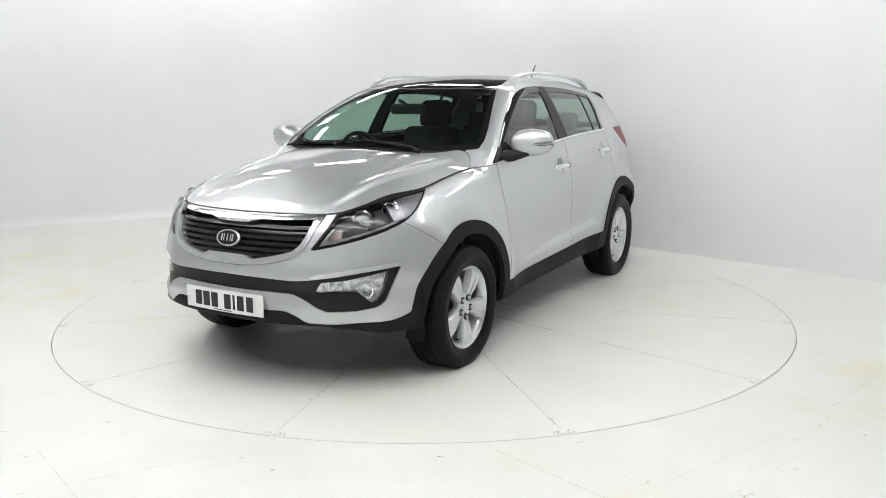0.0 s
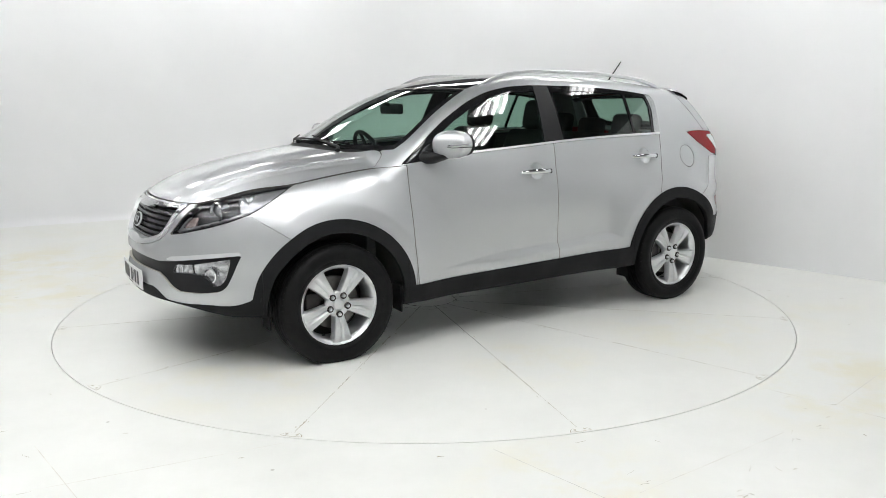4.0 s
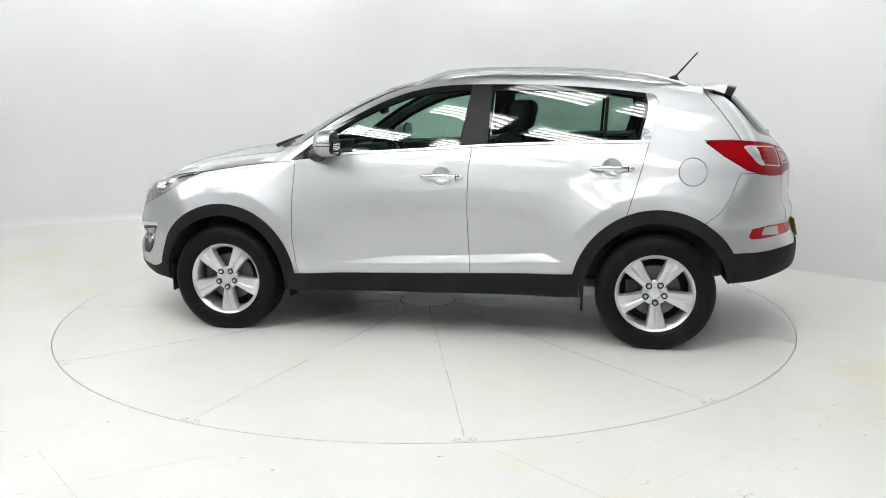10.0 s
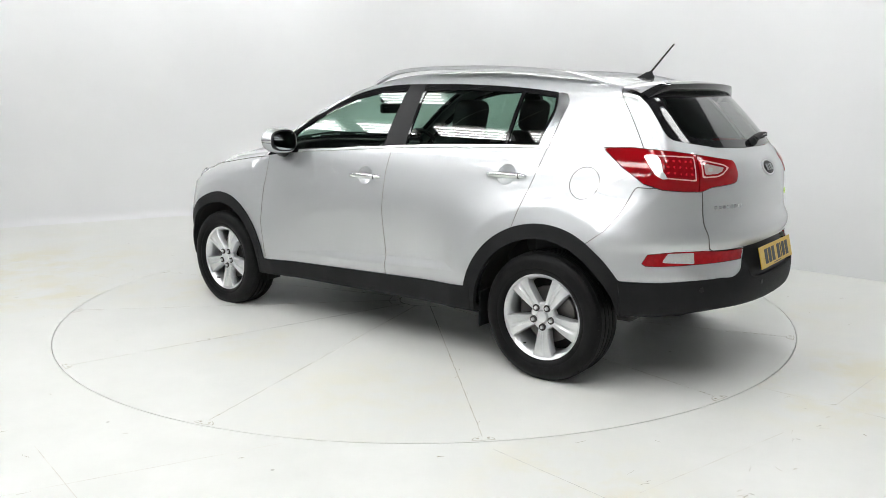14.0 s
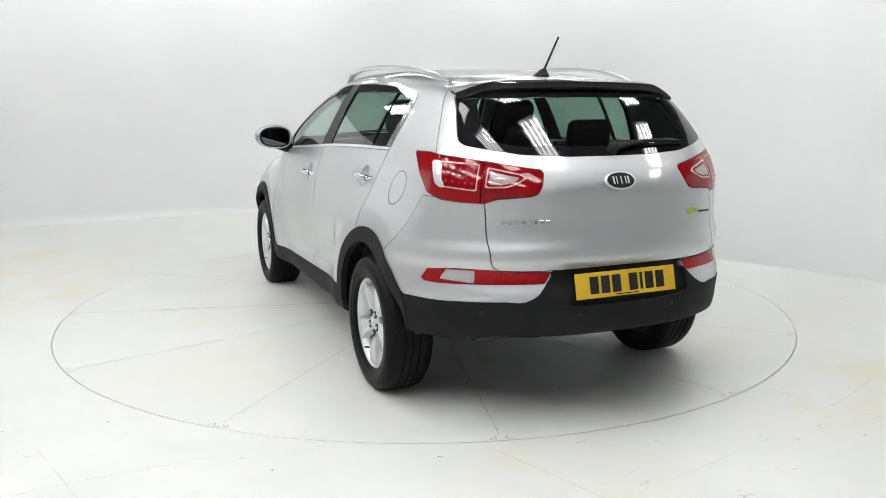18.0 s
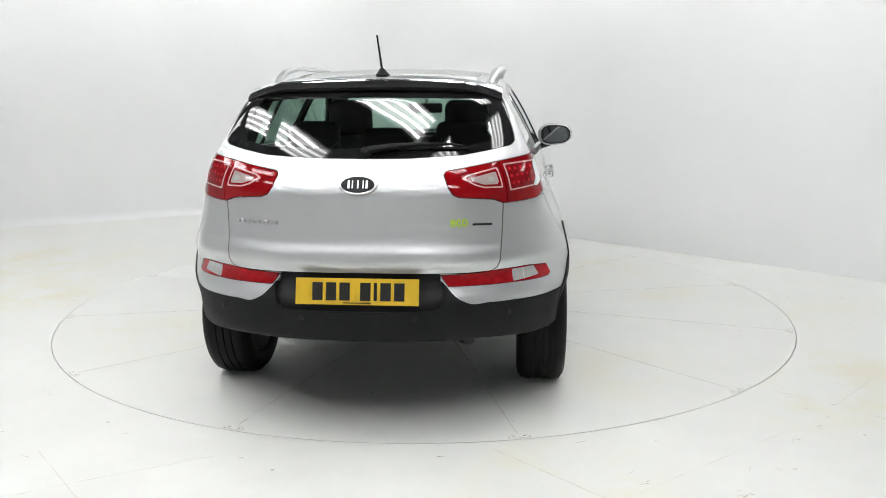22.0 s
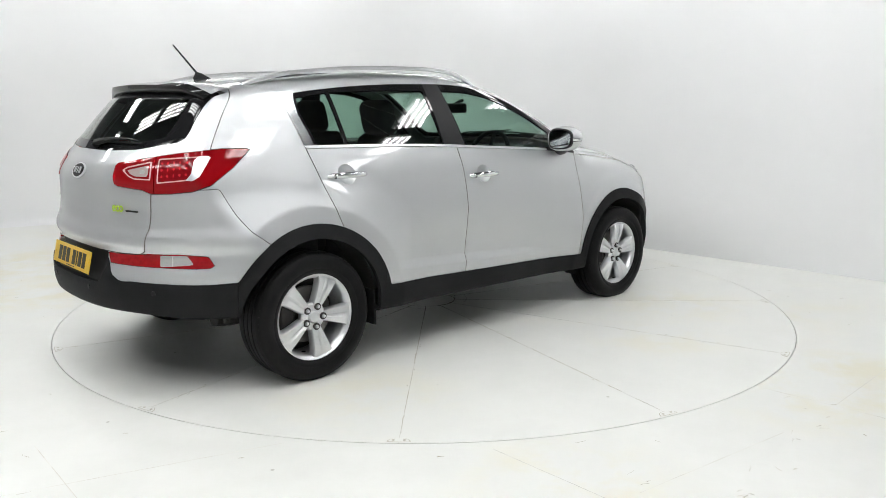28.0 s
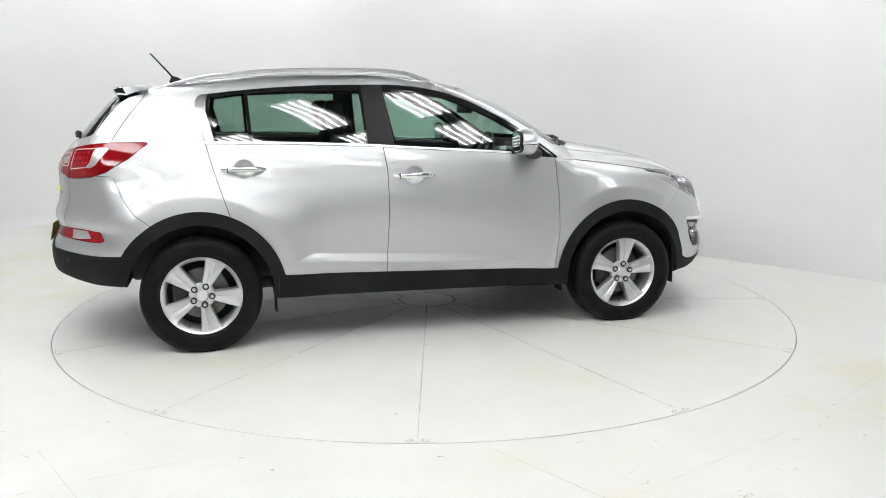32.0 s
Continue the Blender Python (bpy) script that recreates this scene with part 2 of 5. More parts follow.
def turntable():
    t = thing("turntable", "white painted turntable disc with worn panel joints", "turntable")
    n = 12
    rng = random.Random(11)
    r0, gap = 0.205, 0.0011
    R = R_TABLE - 0.0055
    for k in range(n):
        bm = bmesh.new()
        a0, a1 = radians(15.4) + 2 * math.pi * k / n, radians(15.4) + 2 * math.pi * (k + 1) / n
        seg = 20
        outer = [(R, a0 + (a1 - a0) * i / seg) for i in range(seg + 1)]
        ins = [(r0, a0 + (a1 - a0) * i / 8) for i in range(8, -1, -1)]
        pts = []
        for r, a in outer + ins:
            s = gap / r
            aa = min(max(a, a0 + s), a1 - s)
            pts.append((r * math.cos(aa), r * math.sin(aa)))
        up = [bm.verts.new((x, y, 0)) for x, y in pts]
        dn = [bm.verts.new((x, y, -0.03)) for x, y in pts]
        bm.faces.new(up)
        m = len(up)
        for i in range(m):
            bm.faces.new((up[i], dn[i], dn[(i + 1) % m], up[(i + 1) % m]))
        part("panel", bm, DISC, t)
        # filler left in the joint, worn and dirty in places
        bm = bmesh.new()
        box(bm, r0, R - 0.002, -0.004, 0.004, -0.012, -0.0012, 0, 1, pose(0, 0, 0, 0, 0, math.degrees(a0)))
        part("joint_filler", bm, FILLER, t)
        # the joint has broken open towards the middle
        bm = bmesh.new()
        reach = (0.95, 0.55, 1.25, 0.75, 1.05, 0.45, 1.3, 0.85, 0.6, 1.15, 0.7, 0.9)[k]
        cracked_strip(bm, [((r0 - 0.01) + (reach - r0) * i / 24, 0.0) for i in range(25)], 0.0055, k * 3.1)
        bmesh.ops.transform(bm, matrix=pose(0, 0, 0, 0, 0, math.degrees(a0)), verts=bm.verts)
        part("joint_crack", bm, DARK_CRACK, t)
        # beyond that, dirt and old filler in ragged lengths, with crumbs beside it
        bm = bmesh.new()
        u = reach
        while u < R - 0.10:
            v = min(R - 0.06, u + rng.uniform(0.10, 0.42))
            cracked_strip(bm, [(u + (v - u) * i / 14, rng.uniform(-0.001, 0.001)) for i in range(15)], rng.choice((0.004, 0.006, 0.009)), rng.uniform(0, 50))
            u = v + rng.uniform(0.0, 0.10)
        for _ in range(10):
            u, w = rng.uniform(0.5, R - 0.1), rng.uniform(-0.022, 0.022)
            cracked_strip(bm, [(u + 0.006 * i, w + rng.uniform(-0.003, 0.003)) for i in range(4)], rng.uniform(0.003, 0.008), rng.uniform(0, 50))
        bmesh.ops.transform(bm, matrix=pose(0, 0, 0, 0, 0, math.degrees(a0)), verts=bm.verts)
        tagged(part("joint_dirt", bm, GRIME, t), kind="stuff")
        # a bolted plate at the outer end of the joint, painted over
        here = pose(0, 0, 0, 0, 0, math.degrees(a0))
        for nm, grow, z, mt in (("plate_seam", 0.004, 0.0006, GRIME), ("end_plate", 0.0, 0.0014, DISC)):
            bm = bmesh.new()
            lathe(bm, [(0.0, z), (0.040 + grow, z), (0.042 + grow, 0.0)], "z", 10, (0, 0, 0), False, radians(95), radians(265))
            for v in bm.verts:
                v.co.y *= 1.15
            bmesh.ops.transform(bm, matrix=here @ pose(R - 0.012 + 0.6 * grow, 0, 0), verts=bm.verts)
            part(nm, bm, mt, t)
        for sy in (-0.024, 0.024):
            bm = bmesh.new()
            lathe(bm, [(0.0, 0.0026), (0.006, 0.0022), (0.0072, 0.0014)], "z", 10)
            bmesh.ops.transform(bm, matrix=here @ pose(R - 0.030, sy, 0), verts=bm.verts)
            part("bolt_cover", bm, GRIME, t)
    bm = bmesh.new()
    lathe(bm, [(0.0, 0.0), (r0 - 0.009, 0.0), (r0 - 0.009, -0.03)], "z", 48)
    bmesh.ops.remove_doubles(bm, verts=bm.verts, dist=1e-5)
    part("hub_plate", bm, DISC, t)
    # paint broken away round the hub
    for turn0, turn1, rr, ww in ((0, 150, 0.200, 0.010), (140, 260, 0.203, 0.006), (250, 365, 0.198, 0.012), (20, 95, 0.275, 0.004), (175, 235, 0.265, 0.005), (300, 340, 0.29, 0.004)):
        bm = bmesh.new()
        ring = [radians(turn0 + (turn1 - turn0) * i / 40) for i in range(41)]
        cracked_strip(bm, [((rr + 0.012 * noise.noise(Vector((a * 2.2, rr * 30, 0)))) * math.cos(a), (rr + 0.012 * noise.noise(Vector((a * 2.2, rr * 30, 0)))) * math.sin(a)) for a in ring], ww, rr * 50 + turn0)
        part("hub_crack", bm, DARK_CRACK, t)
    return t


def floor_joint(x0, y0, x1, y1, w=0.0035, mat=None):
    bm = bmesh.new()
    d = Vector((x1 - x0, y1 - y0))
    L, a = d.length, math.degrees(math.atan2(d.y, d.x))
    n = max(2, int(L / 0.06))
    up = []
    for i in range(n + 1):
        u = L * i / n
        o = 0.002 * noise.noise(Vector((x0 * 7 + u * 9, y0 * 5, 0)))
        ww = w * (0.6 + 0.6 * abs(noise.noise(Vector((x0 + u * 4, y0 * 3, 2.0)))))
        up.append((bm.verts.new((u, o - ww / 2, 0.0009)), bm.verts.new((u, o, 0.0013)), bm.verts.new((u, o + ww / 2, 0.0009))))
    for p, q in zip(up, up[1:]):
        bm.faces.new((p[0], q[0], q[1], p[1]))
        bm.faces.new((p[1], q[1], q[2], p[2]))
    bmesh.ops.transform(bm, matrix=pose(x0, y0, 0, 0, 0, a), verts=bm.verts)
    tagged(part("floor_joint", bm, mat or SOFT), "worn joint between white floor boards", "floor joint", kind="structure")


studio()
# rows of lamps that run along the straight end of the backdrop
# most of rows -4.8 and -3.8 is added, unseen, to light the near floor
for row, alongs in ((-4.8, (-0.6, 0.6, 1.8)), (-3.8, (-2.4, -1.2, 0.0, 1.2, 2.4, 3.6)), (-2.75, (-3.0, -1.8, -0.55, 0.6, 1.8, 3.0, 4.2)), (-1.72, (-2.3, -1.1, 1.3, 2.5, 3.7)), (-0.65, (1.6, 2.8)), (1.1, (2.1, 3.3, 4.5)), (2.35, (-2.0, -0.8, 0.4, 1.6))):
    for along in alongs:
        lamp((row + along) * 0.7071, (row - along) * 0.7071, -45)
# unseen lamps added along the backdrop's other straight and corner to brighten it
for along, off, turn in ((-1.8, 1.2, 27), (-0.6, 1.2, 27), (0.8, 0.72, 117), (1.6, 1.7, 27), (2.45, 0.72, 117), (3.5, 1.3, 10), (4.6, 1.4, -12)):
    lamp(-4.93 + 0.89 * along + 0.456 * off, 3.53 + 0.456 * along - 0.89 * off, turn, 4, 0.86, 3.5)
for j in [(-0.62, -2.45, -1.9, -3.03), (1.67, -1.84, 2.7, -2.88), (1.9, -2.13, 3.0, -1.10), (0.78, -2.92, 1.55, -2.40), (-1.66, -2.45, -1.25, -2.95), (-2.42, 0.02, -3.3, 0.25), (-4.2, 1.8, -2.35, 0.62)]:
    floor_joint(*j, 0.0045)
floor_joint(0.27, -2.53, 0.95, -3.30, 0.0045, FILLER)
# scuffs and crumbs trodden into the floor
rng = random.Random(5)
bm = bmesh.new()
for cx, cy, spread, count in ((1.9, -2.2, 0.45, 26), (0.9, -3.0, 0.35, 22), (-3.2, 0.6, 0.8, 30), (-2.8, -1.0, 0.8, 14), (2.7, -0.2, 0.7, 12), (-1.3, -2.9, 0.6, 14), (0.3, -3.2, 0.5, 10), (3.2, 0.4, 0.8, 8)):
    for _ in range(count):
        x, y, a = rng.gauss(cx, spread), rng.gauss(cy, spread), rng.uniform(0, 6.28)
        if math.hypot(x, y) < R_TABLE + 0.05:
            continue
        n, w = (5, rng.uniform(0.004, 0.011)) if rng.random() < 0.6 else (9, rng.uniform(0.002, 0.005))
        cracked_strip(bm, [(x + math.cos(a) * 0.006 * i + rng.uniform(-0.003, 0.003), y + math.sin(a) * 0.006 * i + rng.uniform(-0.003, 0.003)) for i in range(n)], w, rng.uniform(0, 60))
tagged(part("floor_scuffs", bm, GRIME), "small brown scuffs and crumbs on white floor", "floor marks", kind="stuff")
TABLE = turntable()
# ---------------------------------------------------------------- the car's skin: one smooth solid, later cut into panels
# car space: x forward, y to its left, z up, origin on the ground midway between the axles
def curve(*pts):
    """A smooth curve through (x, y) pairs, straight beyond its ends."""
    xs, ys = np.array(pts, float).T
    d = np.diff(ys) / np.diff(xs)
    t = np.concatenate([[d[0]], (d[1:] * np.diff(xs)[:-1] + d[:-1] * np.diff(xs)[1:]) / (xs[2:] - xs[:-2]), [d[-1]]])

    def at(x):
        x = np.asarray(x, float)
        i = np.clip(np.searchsorted(xs, x) - 1, 0, len(xs) - 2)
        h = xs[i + 1] - xs[i]
        u = (x - xs[i]) / h
        v = np.clip(u, 0, 1)
        y = ys[i] * (1 + 2 * v) * (1 - v) ** 2 + t[i] * h * v * (1 - v) ** 2 + ys[i + 1] * v * v * (3 - 2 * v) + t[i + 1] * h * v * v * (v - 1)
        return y + np.where(u < 0, u * h * t[i], 0) + np.where(u > 1, (u - 1) * h * t[i + 1], 0)
    return at


def step(a, b, x):
    u = np.clip((x - a) / (b - a), 0, 1)
    return u * u * (3 - 2 * u)


def smax(a, b, k):
    h = np.clip(0.5 + 0.5 * (a - b) / k, 0, 1)
    return b + (a - b) * h + k * h * (1 - h)


HUB_Z = 0.338
SIDE = curve((0.15, 0.80), (0.24, 0.862), (0.32, 0.882), (0.405, 0.8945), (0.50, 0.9005), (0.60, 0.9015), (0.72, 0.9005), (0.82, 0.896), (0.91, 0.884), (1.0, 0.864),
             (1.07, 0.846), (1.12, 0.829), (1.2, 0.796), (1.3, 0.748), (1.4, 0.694), (1.5, 0.630), (1.56, 0.585), (1.7, 0.46))
BONNET = curve((0.6, 1.197), (1.05, 1.158), (1.3, 1.122), (1.6, 1.070), (1.85, 1.003), (2.0, 0.947), (2.10, 0.890), (2.3, 0.76))
ROOF = curve((-2.4, 1.33), (-2.0, 1.435), (-1.75, 1.495), (-1.45, 1.545), (-1.2, 1.572), (-0.9, 1.601), (-0.5, 1.613), (-0.15, 1.606), (0.15, 1.573), (0.38, 1.523), (0.595, 1.440), (0.81, 1.330), (1.03, 1.197), (1.2, 1.090), (1.6, 0.81))
CREASE = curve((-0.9, 0.512), (-0.67, 0.499), (-0.22, 0.474), (0.0, 0.464), (0.46, 0.452), (0.8, 0.444))
NOSE = curve((0.1, 2.06), (0.2, 2.12), (0.28, 2.185), (0.36, 2.215), (0.45, 2.222), (0.52, 2.21), (0.60, 2.215), (0.68, 2.195), (0.76, 2.17), (0.84, 2.135), (0.90, 2.085), (1.0, 1.98))
TAIL = curve((0.1, -1.90), (0.26, -2.05), (0.36, -2.165), (0.44, -2.21), (0.54, -2.222), (0.60, -2.210), (0.66, -2.178), (0.715, -2.166), (0.755, -2.182), (0.79, -2.180), (0.84, -2.160), (0.90, -2.150), (0.98, -2.147), (1.06, -2.138), (1.12, -2.106), (1.18, -2.058), (1.26, -1.989), (1.36, -1.898),
             (1.46, -1.80), (1.6, -1.655))


def blade_height(x):
    return 0.044 * step(0.70, 0.10, x) * step(-0.80, -0.66, x) + 0.004


def half_width(x, z):
    w = SIDE(z)
    high = step(0.62, 1.0, z)
    w = w - (0.010 + 0.050 * high) * np.clip((-x - 0.15) / 1.35, 0, 1.6) ** 1.4
    w = w - (0.004 + 0.085 * high) * np.clip((x - 0.55) / 0.95, 0, 1.7) ** 1.7 * step(1.35, 1.05, z)
    # flared arches: an upright band round the opening, then a hollow sweep into the flank
    for hx, rc, amount in ((1.32, 0.545, 0.032), (-1.32, 0.568, 0.030)):
        r = np.hypot(x - hx, z - HUB_Z)
        u = smax(r - rc, 0.0 * r, 0.012)
        g = np.clip(1 - u / 0.26, 0, 1) ** 1.7
        w = w + amount * g * (1 - 0.9 * step(-1.36, -1.60, x) * step(0.75, 0.5, z))
    # the flank draws in low behind the rear wheel
    w = w - 0.036 * step(-1.42, -1.72, x) * step(0.62, 0.46, z)
    # a blade-shaped crease low on the doors, climbing towards the rear
    blade = step(0.70, 0.10, x) * step(-0.80, -0.66, x)
    low = CREASE(x)
    tall = blade_height(x)
    v = (z - low) / tall
    sink = np.where(v < 1, smax(np.clip(v, -1, 1), 0.0 * v, 0.12), 1.0) * (1 - step(0.0, 0.30, z - low - tall))
    return w - 0.021 * blade * sink


def top(x, y):
    a = np.abs(y)
    ridge = a - (0.64 - 0.17 * np.clip((x - 1.05) / 0.95, 0, 1))
    rise = (0.016 * step(0.02, -0.02, ridge) - 0.010 * np.exp(-((ridge + 0.085) / 0.045) ** 2)) * step(2.05, 1.8, x)
    hood = BONNET(x + 0.16 * a ** 2 * step(1.5, 2.0, x)) - (0.115 + 0.045 * step(2.1, 1.9, x)) * a ** 2 - 0.06 * a ** 6 + rise - 0.008
    bow = 0.26 * step(-0.6, 0.5, x)
    roof = ROOF(x + bow * a ** 2) - 0.075 * a ** 2 * step(0.9, 0.1, x) - 0.10 * a ** 4 - 0.055 * a ** 2 * step(-0.2, 0.4, x)
    return smax(hood, roof, 0.012)


def nose(y, z):
    a = np.abs(y)
    return NOSE(z) - 0.24 * a ** 2 - 0.56 * a ** 4


def tail(y, z):
    a = np.abs(y)
    return TAIL(z) + 0.14 * a ** 2 + 0.58 * a ** 4 * (1 - 0.25 * step(1.0, 1.3, z)) + 0.07 * a ** 2 * step(0.66, 0.5, z)


def floor_line(x):
    return 0.285 - 0.015 * np.clip(x, -1, 1) + 0.030 * step(1.4, 1.75, x) + 0.060 * step(1.83, 2.16, x) + 0.10 * step(-1.45, -1.68, x) + 0.03 * step(-1.85, -2.14, x)


def body(x, y, z):
    s = np.abs(y) - half_width(x, z)
    f = smax(s, z - top(x, y), 0.055)
    f = smax(f, x - nose(y, z), 0.055)
    f = smax(f, tail(y, z) - x, 0.05)
    return smax(f, floor_line(x) - z, 0.02)
def skin(cell=0.02):
    """The solid's surface as a net of quads, split into triangles, its corners drawn onto the surface."""
    xs = np.arange(-2.36, 2.36, cell)
    ys = np.arange(-1.01, 1.0101, cell)
    zs = np.arange(0.12, 1.72, cell)
    X, Z = np.meshgrid(xs, zs, indexing="ij")
    w = half_width(X, Z)[:, None, :]
    X, Y = np.meshgrid(xs, ys, indexing="ij")
    t = top(X, Y)[:, :, None]
    Y, Z = np.meshgrid(ys, zs, indexing="ij")
    n, r = nose(Y, Z)[None], tail(Y, Z)[None]
    f = smax(np.abs(ys)[None, :, None] - w, zs[None, None] - t, 0.055)
    f = smax(f, xs[:, None, None] - n, 0.055)
    f = smax(f, r - xs[:, None, None], 0.05)
    f = smax(f, floor_line(xs)[:, None, None] - zs[None, None], 0.02)
    ins = f < 0
    c = ins[:-1, :-1, :-1].astype(np.int8)
    tot = sum(ins[i:i + f.shape[0] - 1, j:j + f.shape[1] - 1, k:k + f.shape[2] - 1].astype(np.int8) for i in (0, 1) for j in (0, 1) for k in (0, 1))
    cells = np.argwhere((tot > 0) & (tot < 8))
    idx = -np.ones(c.shape, np.int64)
    idx[tuple(cells.T)] = np.arange(len(cells))
    V = np.stack([xs[cells[:, 0]], ys[cells[:, 1]], zs[cells[:, 2]]], 1) + cell / 2
    for _ in range(8):
        V = pull(V, 0.8)
    quads = []
    for ax in range(3):
        a = np.moveaxis(ins, ax, 0)
        e = a[:-1] != a[1:]
        up = a[:-1] & ~a[1:]
        ids = np.moveaxis(idx, ax, 0)
        p = np.argwhere(e[:, 1:-1, 1:-1]) + np.array([0, 1, 1])
        i, j, k = p.T
        q = np.stack([ids[i, j - 1, k - 1], ids[i, j, k - 1], ids[i, j, k], ids[i, j - 1, k]], 1)
        flip = ~up[i, j, k]
        if ax == 1:
            flip = ~flip
        q[flip] = q[flip][:, ::-1]
        quads.append(q)
    q = np.concatenate(quads)
    d1 = np.linalg.norm(V[q[:, 0]] - V[q[:, 2]], axis=1) < np.linalg.norm(V[q[:, 1]] - V[q[:, 3]], axis=1)
    F = np.concatenate([q[d1][:, [0, 1, 2]], q[d1][:, [0, 2, 3]], q[~d1][:, [1, 2, 3]], q[~d1][:, [1, 3, 0]]])
    return V, F


def slope(V, h=0.0015):
    g = np.stack([body(*(V + d).T) - body(*(V - d).T) for d in np.eye(3) * h], 1) / (2 * h)
    return g


def pull(V, rate=1.0):
    g = slope(V)
    f = body(*V.T)
    return V - rate * (f / np.maximum((g ** 2).sum(1), 0.2))[:, None] * g


def clip(mesh, s):
    """Cut a mesh (V, F) along s = 0: the part where s < 0, and the rest."""
    V, F = mesh
    s = np.where(np.abs(s) < 1e-7, 1e-7, s)
    neg = s < 0
    k = neg[F].sum(1)
    out = []
    mixed = F[(k == 1) | (k == 2)]
    if len(mixed):
        lone = neg[mixed].sum(1) == 1
        # turn each so that the lone corner comes first
        odd = np.where(lone[:, None], neg[mixed], ~neg[mixed])
        r = odd.argmax(1)
        m = np.stack([mixed[np.arange(len(r)), (r + j) % 3] for j in range(3)], 1)
        e = np.concatenate([m[:, [0, 1]], m[:, [0, 2]]])
        key = np.sort(e, 1)
        uk, inv = np.unique(key, axis=0, return_inverse=True)
        inv = inv.ravel()
        t = s[uk[:, 0]] / (s[uk[:, 0]] - s[uk[:, 1]])
        W = V[uk[:, 0]] + t[:, None] * (V[uk[:, 1]] - V[uk[:, 0]])
        i1, i2 = len(V) + inv[:len(m)], len(V) + inv[len(m):]
        V = np.concatenate([V, W])
        tip = np.stack([m[:, 0], i1, i2], 1)
        b1 = np.stack([i1, m[:, 1], m[:, 2]], 1)
        b2 = np.stack([i1, m[:, 2], i2], 1)
        ins = np.concatenate([F[k == 3], tip[lone], b1[~lone], b2[~lone]])
        ext = np.concatenate([F[k == 0], tip[~lone], b1[lone], b2[lone]])
    else:
        ins, ext = F[k == 3], F[k == 0]
    for f in (ins, ext):
        u, inv = np.unique(f, return_inverse=True)
        out.append((V[u], inv.reshape(f.shape)))
    return out


def score(mesh, s):
    """Lay edges along s = 0 and keep the mesh whole."""
    (A, F), (B, G) = clip(mesh, s)
    V = np.concatenate([A, B])
    _, first, inv = np.unique(np.round(V * 1e6).astype(np.int64), axis=0, return_index=True, return_inverse=True)
    F = inv.ravel()[np.concatenate([F, G + len(A)])]
    F = F[(F[:, 0] != F[:, 1]) & (F[:, 1] != F[:, 2]) & (F[:, 2] != F[:, 0])]
    return V[first], F


def inside(p, poly):
    """Signed distance of points to a closed outline, negative within."""
    P = np.array(poly, float)
    Q = np.roll(P, -1, 0)
    best = np.full(len(p), 1e9)
    odd = np.zeros(len(p), bool)
    for a, b in zip(P, Q):
        d = b - a
        t = np.clip(((p - a) @ d) / (d @ d), 0, 1)
        best = np.minimum(best, np.linalg.norm(p - a - t[:, None] * d, axis=1))
        if a[1] != b[1]:
            hit = ((a[1] > p[:, 1]) != (b[1] > p[:, 1])) & (p[:, 0] < (b[0] - a[0]) * (p[:, 1] - a[1]) / (b[1] - a[1]) + a[0])
            odd ^= hit
    return np.where(odd, -best, best)


def rounded(pts, n=5, closed=True, keep=()):
    """A smooth outline through points; those in keep stay sharp corners."""
    P = [Vector((*p, 0)) for p in pts]
    m = len(P)
    out = []
    for i in range(m if closed else m - 1):
        p0, p1, p2, p3 = P[(i - 1) % m], P[i], P[(i + 1) % m], P[(i + 2) % m]
        if not closed:
            p0 = P[max(i - 1, 0)]
            p3 = P[min(i + 2, m - 1)]
        t1 = (p2 - p0) / 2 * min(1, 1.2 * (p2 - p1).length / max((p2 - p0).length, 1e-6))
        t2 = (p3 - p1) / 2 * min(1, 1.2 * (p2 - p1).length / max((p3 - p1).length, 1e-6))
        if i in keep:
            t1 = (p2 - p1) * 0.9
        if (i + 1) % m in keep:
            t2 = (p2 - p1) * 0.9
        for j in range(n):
            u = j / n
            q = p1 * (1 + 2 * u) * (1 - u) ** 2 + t1 * u * (1 - u) ** 2 + p2 * u * u * (3 - 2 * u) + t2 * u * u * (u - 1)
            out.append((q.x, q.y))
    if not closed:
        out.append((P[-1].x, P[-1].y))
    return out


def xz(V):
    return V[:, [0, 2]]


def yz(V):
    return np.stack([np.abs(V[:, 1]), V[:, 2]], 1)


def uz(V):
    """Round the front corner: a slanting measure across, and the height."""
    return np.stack([(np.abs(V[:, 1]) - V[:, 0]) * 0.7071, V[:, 2]], 1)


def vz(V):
    """Round the rear corner."""
    return np.stack([(np.abs(V[:, 1]) + V[:, 0]) * 0.7071, V[:, 2]], 1)


def xy(V):
    return np.stack([V[:, 0], np.abs(V[:, 1])], 1)


